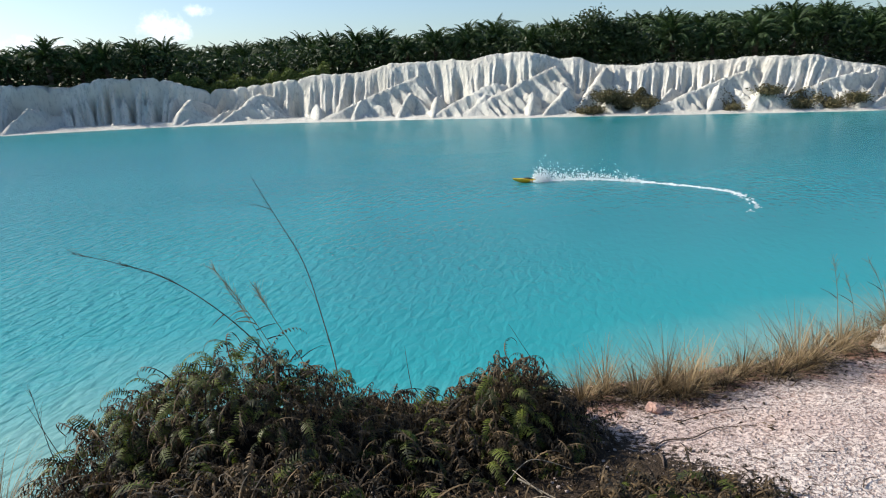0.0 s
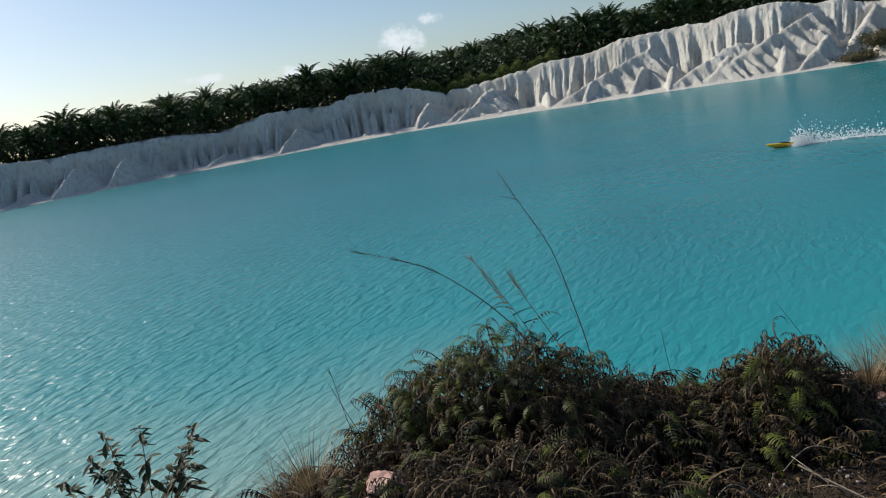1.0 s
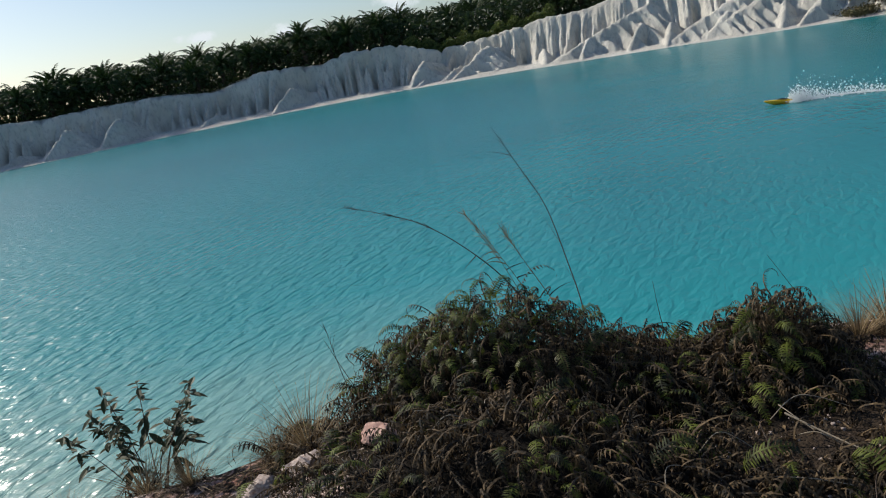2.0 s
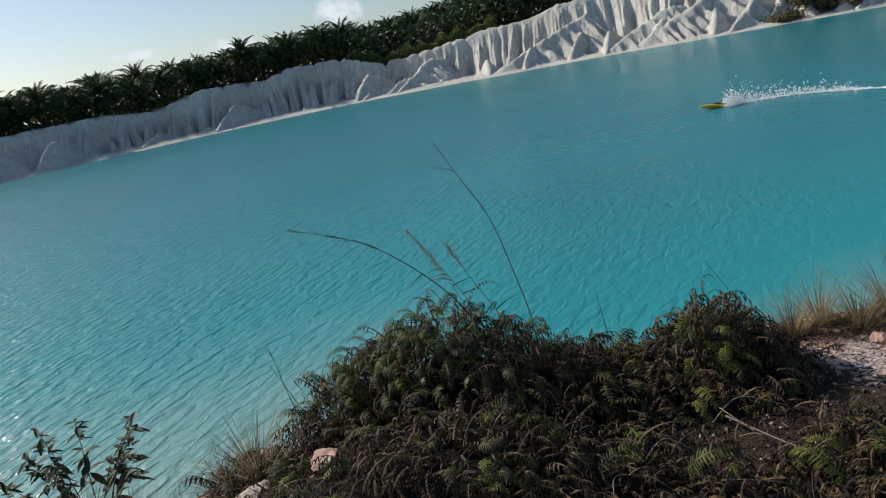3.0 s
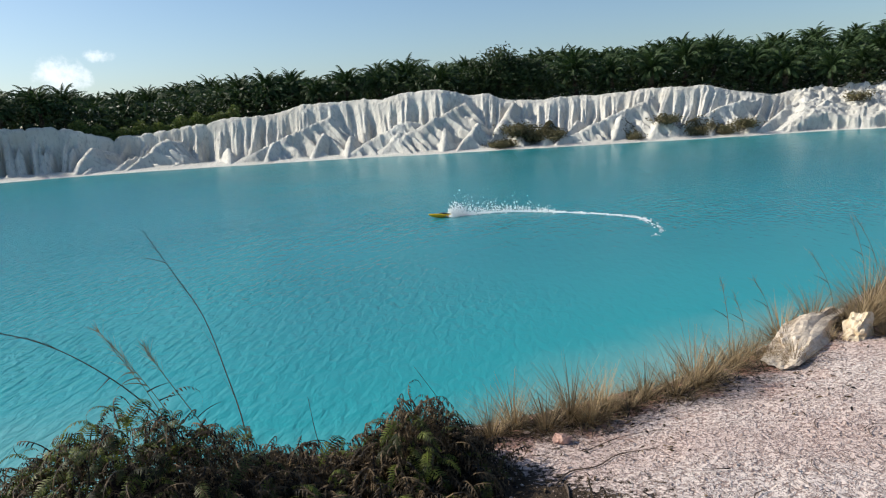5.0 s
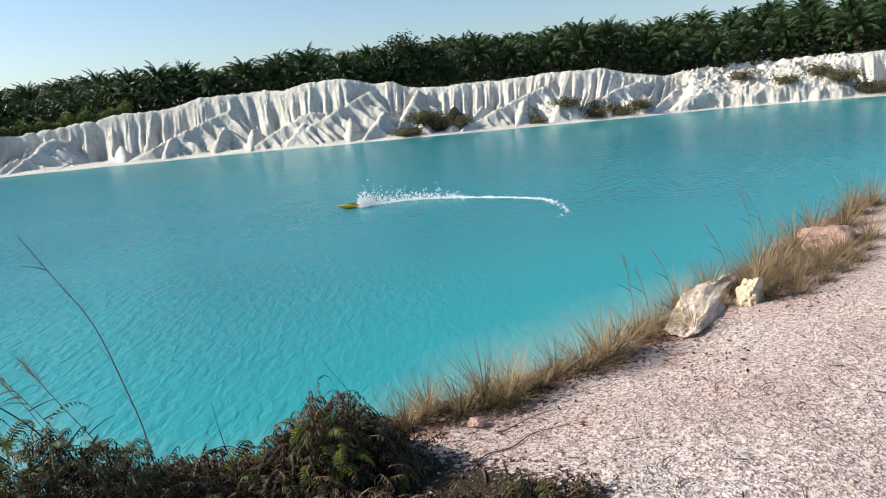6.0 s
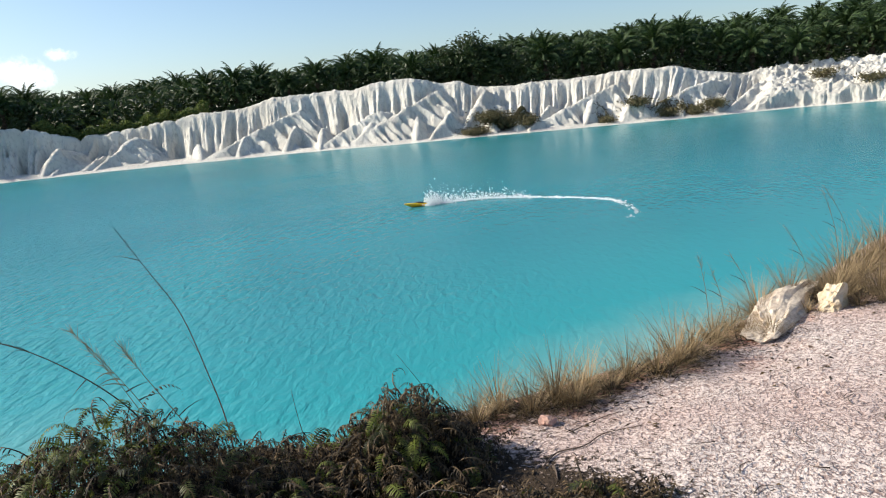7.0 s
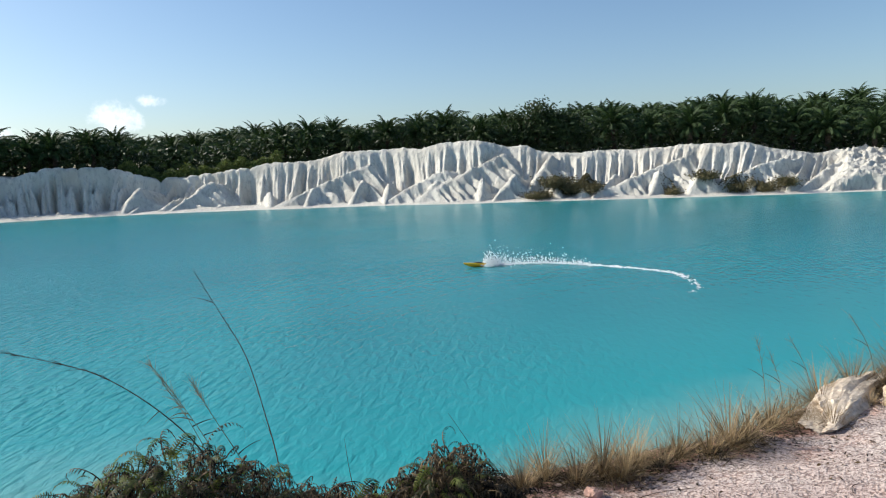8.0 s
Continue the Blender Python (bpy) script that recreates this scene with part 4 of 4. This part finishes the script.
def rock(name, size, seed, material, rough=0.35):
    """An angular weathered lump: a faceted ball pushed in by planes and noise."""
    bm = bmesh.new()
    bmesh.ops.create_icosphere(bm, subdivisions=4, radius=1)
    rng = random.Random(seed)
    planes = [(Vector((rng.gauss(0, 1), rng.gauss(0, 1), rng.gauss(0, 0.8))).normalized(), rng.uniform(0.55, 0.85)) for _ in range(11)]
    for v in bm.verts:
        p = v.co.copy()
        for n, d in planes:
            over = p.dot(n) - d
            if over > 0:
                p -= n * over * 0.9
        p += v.co * rough * 0.4 * (noise.fractal(p * 2.3 + Vector((seed, 0, 0)), 1.0, 2.0, 4))
        v.co = Vector((p.x * size[0], p.y * size[1], p.z * size[2]))
    me = bpy.data.meshes.new(name)
    bm.to_mesh(me)
    bm.free()
    me.materials.append(material)
    return new(name, me)


def sit(ob, x, y, sink, turn=0.0, tilt=0.0):
    ob.matrix_basis = pose(x, y, float(bank_height(np.array(x), np.array(y))) + sink, tilt, 0, turn)
    return ob


tagged(sit(rock("clay_boulder", (0.84, 0.20, 0.12), 4, ROCK, 0.7), 3.46, 4.71, -0.01, 38, 12), "pale weathered clay boulder on the bank's rim", "boulder")
tagged(sit(rock("clay_boulder", (0.16, 0.12, 0.15), 9, YELLOW_ROCK, 0.7), 3.80, 4.58, 0.04, 10), "pale boulder stained yellow at its foot", "boulder")
tagged(sit(rock("clay_boulder", (0.6, 0.34, 0.20), 14, PINK), 5.7, 5.75, 0.02, 40), "pinkish clay hummock among dry grass", "boulder")
tagged(sit(rock("pink_rock", (0.105, 0.065, 0.05), 5, PINK), -1.36, 2.27, 0.08, -8), "pink broken rock resting at the fern's edge", "rock")
tagged(sit(rock("clay_clod", (0.13, 0.1, 0.06), 6, STONE), -1.75, 2.25, 0.02), "pale clay clod beside the grass tussock", "rock")
tagged(sit(rock("clay_clod", (0.09, 0.08, 0.05), 7, STONE), -1.95, 2.15, 0.02), "pale clay clod beside the grass tussock", "rock")
tagged(sit(rock("round_stone", (0.055, 0.04, 0.045), 8, PINK), 1.16, 3.55, 0.02), "rounded tan stone under the dry grass", "rock")


def pebbles():
    """Gravel strewn over the bank."""
    rng = random.Random(31)
    shapes = []
    for k in range(6):
        bm = bmesh.new()
        bmesh.ops.create_icosphere(bm, subdivisions=1, radius=1)
        for v in bm.verts:
            v.co *= rng.uniform(0.7, 1.2)
        shapes.append((np.array([tuple(v.co) for v in bm.verts]), [tuple(v.index for v in f.verts) for f in bm.faces]))
        bm.free()
    heap = Heap()
    n = 5200
    xs = np.array([rng.uniform(-0.2, 6.0) for _ in range(n)])
    ys = np.array([1.2 + 4.6 * rng.random() ** 1.2 for _ in range(n)])
    ok = rim_distance(xs, ys) < 0.25
    zs = bank_height(xs, ys)
    for x, y, z, good in zip(xs, ys, zs, ok):
        if good:
            s = 0.0035 + 0.010 * rng.random() ** 3
            v, f = rng.choice(shapes)
            heap.add(v, f, pose(x, y, z + s * 0.3, rng.uniform(0, 90), rng.uniform(0, 90), 0) @ Matrix.Diagonal((s, s * rng.uniform(0.6, 1), s * 0.7, 1)))
    tagged(heap.ob("gravel", STONE), "loose pale and reddish gravel on the bank", "gravel", kind="stuff")


pebbles()


def debris():
    """Crumbs of dead leaf and straw on the sand."""
    rng = random.Random(41)
    b = Build()
    made = 0
    while made < 1700:
        x, y = rng.uniform(-2.4, 5.5), rng.uniform(1.4, 5.6)
        d = float(rim_distance(np.array(x), np.array(y)))
        near = math.exp(-((x - 0.35) / 0.9) ** 2 - ((y - 2.6) / 0.7) ** 2) + (0.8 if -0.9 < d < 0.1 else 0.0) * (0.5 + 0.5 * math.sin(x * 5)) + 0.10
        if d > 0.2 or rng.random() > near:
            continue
        made += 1
        z = float(bank_height(np.array(x), np.array(y))) + 0.006
        s, a = rng.uniform(0.006, 0.026), rng.uniform(0, 6.28)
        u = Vector((math.cos(a), math.sin(a), rng.uniform(-0.2, 0.4))) * s
        w = Vector((-math.sin(a), math.cos(a), rng.uniform(-0.3, 0.3))) * s * rng.uniform(0.08, 0.35)
        p = Vector((x, y, z))
        b.add([p - u, p - w, p + u, p + w + Vector((0, 0, s * 0.3))], [(0, 1, 2), (0, 2, 3)])
    tagged(b.ob("leaf_debris", FERN_DRY), "brown dead leaf and straw crumbs on the sand", "leaf litter", kind="stuff")


debris()


def stick(points, thick, material, label, lift=0.008, name="twig"):
    ctrl = [(x, y, float(bank_height(np.array(x), np.array(y))) + lift + h) for x, y, h in points]
    ob = new(name)
    b = Build()
    pts = bezier_points(ctrl, 12)
    b.tube(pts, [thick * (1 - 0.6 * k / len(pts)) for k in range(len(pts))], 5)
    me = part(name, b.v, b.f, material)
    bpy.data.objects.remove(ob)
    me.name = name
    return tagged(me, label, "twig", "twigs on the bank")


stick(((0.95, 2.98, 0), (1.07, 3.13, 0), (1.22, 3.14, 0), (1.38, 3.26, 0), (1.6, 3.27, -0.004)), 0.005, TWIG, "dark crooked dead root lying on the sand")
stick(((1.0, 2.97, 0.0), (0.99, 2.9, 0), (0.97, 2.82, 0)), 0.008, TWIG, "dark crooked dead root lying on the sand")
stick(((1.22, 3.36, 0), (1.5, 3.5, 0.0), (1.75, 3.5, -0.003)), 0.003, TWIG, "thin dark twig lying on the sand")
stick(((0.28, 2.62, 0.1), (0.5, 2.45, 0.03), (0.72, 2.25, 0.02)), 0.004, PALE_TWIG, "pale straight dead stem beside the ferns")
stick(((0.55, 2.3, 0.03), (0.75, 2.1, 0.02), (0.95, 1.95, 0.02)), 0.003, PALE_TWIG, "pale straight dead stem beside the ferns")
rng_ = random.Random(55)
for _ in range(26):
    x, y, a, s = rng_.uniform(0.6, 4.2), rng_.uniform(1.9, 3.7), rng_.uniform(0, 3.1), rng_.uniform(0.06, 0.22)
    stick(((x, y, 0), (x + s * 0.5 * math.cos(a + 0.3), y + s * 0.5 * math.sin(a + 0.3), 0.004), (x + s * math.cos(a), y + s * math.sin(a), 0)), rng_.uniform(0.0015, 0.004), TWIG, "small dry twig on the sand")
for _ in range(22):
    x, y, a, s = rng_.uniform(-1.5, 0.5), rng_.uniform(2.0, 2.7), rng_.uniform(0, 3.1), rng_.uniform(0.15, 0.35)
    h = 0.55 * float(mound(np.array(x), np.array(y)))
    stick(((x, y, h), (x + s * 0.5 * math.cos(a + 0.4), y + s * 0.5 * math.sin(a + 0.4), h + 0.06), (x + s * math.cos(a), y + s * math.sin(a), h)), rng_.uniform(0.0015, 0.003), PALE_TWIG if rng_.random() < 0.5 else TWIG, "thin dead stem tangled in the ferns")

# ---- the model boat and its wake ----
YELLOW = paint_material("boat_yellow", (0.85, 0.55, 0.02), 0.25)
ORANGE = paint_material("boat_orange", (0.80, 0.42, 0.015), 0.3)
BLACK = paint_material("boat_black", (0.015, 0.015, 0.017), 0.3)
METAL = paint_material("boat_metal", (0.35, 0.35, 0.36), 0.35)
FOAM = rough_material("white_foam", (0.70, 0.74, 0.75), (0.86, 0.88, 0.88), 8, 0.02)


def loft(sections, close=True):
    """A skin over rings of equal count, capped at both ends."""
    b = Build()
    n = len(sections[0])
    for s in sections:
        b.v.extend(Vector(p) for p in s)
    for i in range(len(sections) - 1):
        for k in range(n):
            a, c = i * n + k, i * n + (k + 1) % n
            b.f.append((a, c, c + n, a + n))
    b.f.append(tuple(range(n - 1, -1, -1)))
    b.f.append(tuple((len(sections) - 1) * n + k for k in range(n)))
    return b


def model_boat(x, y, heading, pitch):
    """A slim model speedboat, 1.1 m long, bow along its own x axis."""
    boat = new("model_speedboat")
    hull, deck = [], []
    for k in range(13):
        t = k / 12
        px = -0.55 + 1.12 * t
        half = 0.155 * (1 - max(0, (t - 0.45) / 0.55) ** 2.2) + 0.004
        keel = -0.07 + 0.15 * max(0, (t - 0.55) / 0.45) ** 2
        sheer = 0.075 + 0.045 * t
        hull.append([(px, -half, sheer), (px, -half * 0.97, sheer - 0.03), (px, -half * 0.8, keel + 0.05), (px, 0, keel), (px, half * 0.8, keel + 0.05), (px, half * 0.97, sheer - 0.03), (px, half, sheer)])
        crown = sheer + 0.035 * math.sin(math.pi * min(1, 0.25 + 0.7 * t)) * (1 if t < 0.95 else 0.2)
        deck.append([(px, -half * 1.02, sheer + 0.002), (px, -half * 0.55, crown - 0.008), (px, 0, crown), (px, half * 0.55, crown - 0.008), (px, half * 1.02, sheer + 0.002), (px, 0, sheer - 0.012)])
    loft(hull).ob("hull", ORANGE, boat, "orange deep-vee hull", True)
    loft(deck).ob("deck", YELLOW, boat, "glossy yellow deck", True)
    canopy = []
    for k in range(8):
        t = k / 7
        w, h = 0.085 * math.sin(math.pi * (0.12 + 0.78 * t)), 0.075 * math.sin(math.pi * (0.10 + 0.8 * (1 - t) ** 0.8))
        px, base = -0.40 + 0.5 * t, 0.105
        canopy.append([(px, w * math.cos(a), base + h * math.sin(a)) for a in [math.pi * j / 6 for j in range(7)]])
    loft(canopy).ob("canopy", BLACK, boat, "black cockpit canopy", True)
    stern = Build()
    stern.tube([(-0.50, 0, 0.10), (-0.56, 0, 0.06), (-0.62, 0, -0.02)], [0.02, 0.018, 0.012], 6)
    stern.ob("stern_drive", METAL, boat, "metal drive leg")
    for side in (-1, 1):
        fin = Build()
        fin.add([(-0.55, side * 0.09, 0.10), (-0.42, side * 0.09, 0.10), (-0.52, side * 0.095, 0.19), (-0.57, side * 0.095, 0.19),
                 (-0.55, side * 0.10, 0.10), (-0.42, side * 0.10, 0.10), (-0.52, side * 0.103, 0.19), (-0.57, side * 0.103, 0.19)],
                [(0, 1, 2, 3), (7, 6, 5, 4), (0, 4, 5, 1), (1, 5, 6, 2), (2, 6, 7, 3), (3, 7, 4, 0)])
        fin.ob("fin", BLACK, boat, "black tail fin")
    wing = Build()
    wing.tube([(-0.545, -0.13, 0.19), (-0.545, 0.13, 0.19)], [0.014, 0.014], 6)
    wing.ob("wing", BLACK, boat, "black rear spoiler")
    boat.matrix_basis = pose(x, y, 0.045, 0, -pitch, heading)
    tagged(boat, "yellow and orange model speedboat with black canopy", "model boat")


model_boat(3.77, 30.61, 184, 4)


def wake():
    """Foam trail and spray behind the model boat."""
    rng = random.Random(61)
    track = bezier_points([(4.3, 30.66, 0), (4.9, 30.9, 0), (7.0, 30.6, 0), (9.1, 28.9, 0), (10.8, 26.8, 0), (11.1, 25.3, 0), (10.8, 23.4, 0), (10.1, 22.2, 0)], 90)
    shapes = []
    for k in range(5):
        bm = bmesh.new()
        bmesh.ops.create_icosphere(bm, subdivisions=1, radius=1)
        for v in bm.verts:
            v.co *= rng.uniform(0.6, 1.25)
        shapes.append((np.array([tuple(v.co) for v in bm.verts]), [tuple(v.index for v in f.verts) for f in bm.faces]))
        bm.free()
    foam, spray = Heap(), Heap()
    n = len(track)
    for _ in range(3400):
        t = rng.random() ** 1.25
        i = min(n - 2, int(t * (n - 1)))
        p = track[i].lerp(track[i + 1], rng.random())
        wide = 0.13 - 0.06 * t if t > 0.1 else 0.05 + 0.8 * t
        keep = 1.0 if t < 0.25 else max(0.07, 0.85 - 0.95 * t)
        if rng.random() > keep:
            continue
        s = rng.uniform(0.03, 0.085) * (1.2 - 0.85 * t)
        v, f = rng.choice(shapes)
        foam.add(v, f, pose(p.x + rng.gauss(0, wide), p.y + rng.gauss(0, wide * 0.8), 0.01, 0, 0, rng.uniform(0, 360)) @ Matrix.Diagonal((s * 1.6, s, s * 0.35, 1)))
    for _ in range(3800):
        t = rng.random() ** 1.8 * 0.40
        i = min(n - 2, int(t * (n - 1)))
        p = track[i].lerp(track[i + 1], rng.random())
        top = 0.48 * math.sin(math.pi * min(1, t / 0.40 * 0.8 + 0.16)) + 0.03
        s = 0.006 + 0.034 * rng.random() ** 2.5
        v, f = rng.choice(shapes)
        spray.add(v, f, pose(p.x + rng.gauss(0, 0.12), p.y + rng.gauss(0, 0.3), 0.02 + top * min(1.6, rng.expovariate(3.2)) * (0.6 + 0.8 * abs(math.sin(t * 70))), 0, 0, 0) @ Matrix.Diagonal((s, s, s, 1)))
    tagged(foam.ob("wake_foam", FOAM), "white foam trail on the turquoise water", "wake", kind="stuff")
    tagged(spray.ob("spray", FOAM), "white spray drops behind the model boat", "spray", kind="stuff")


wake()
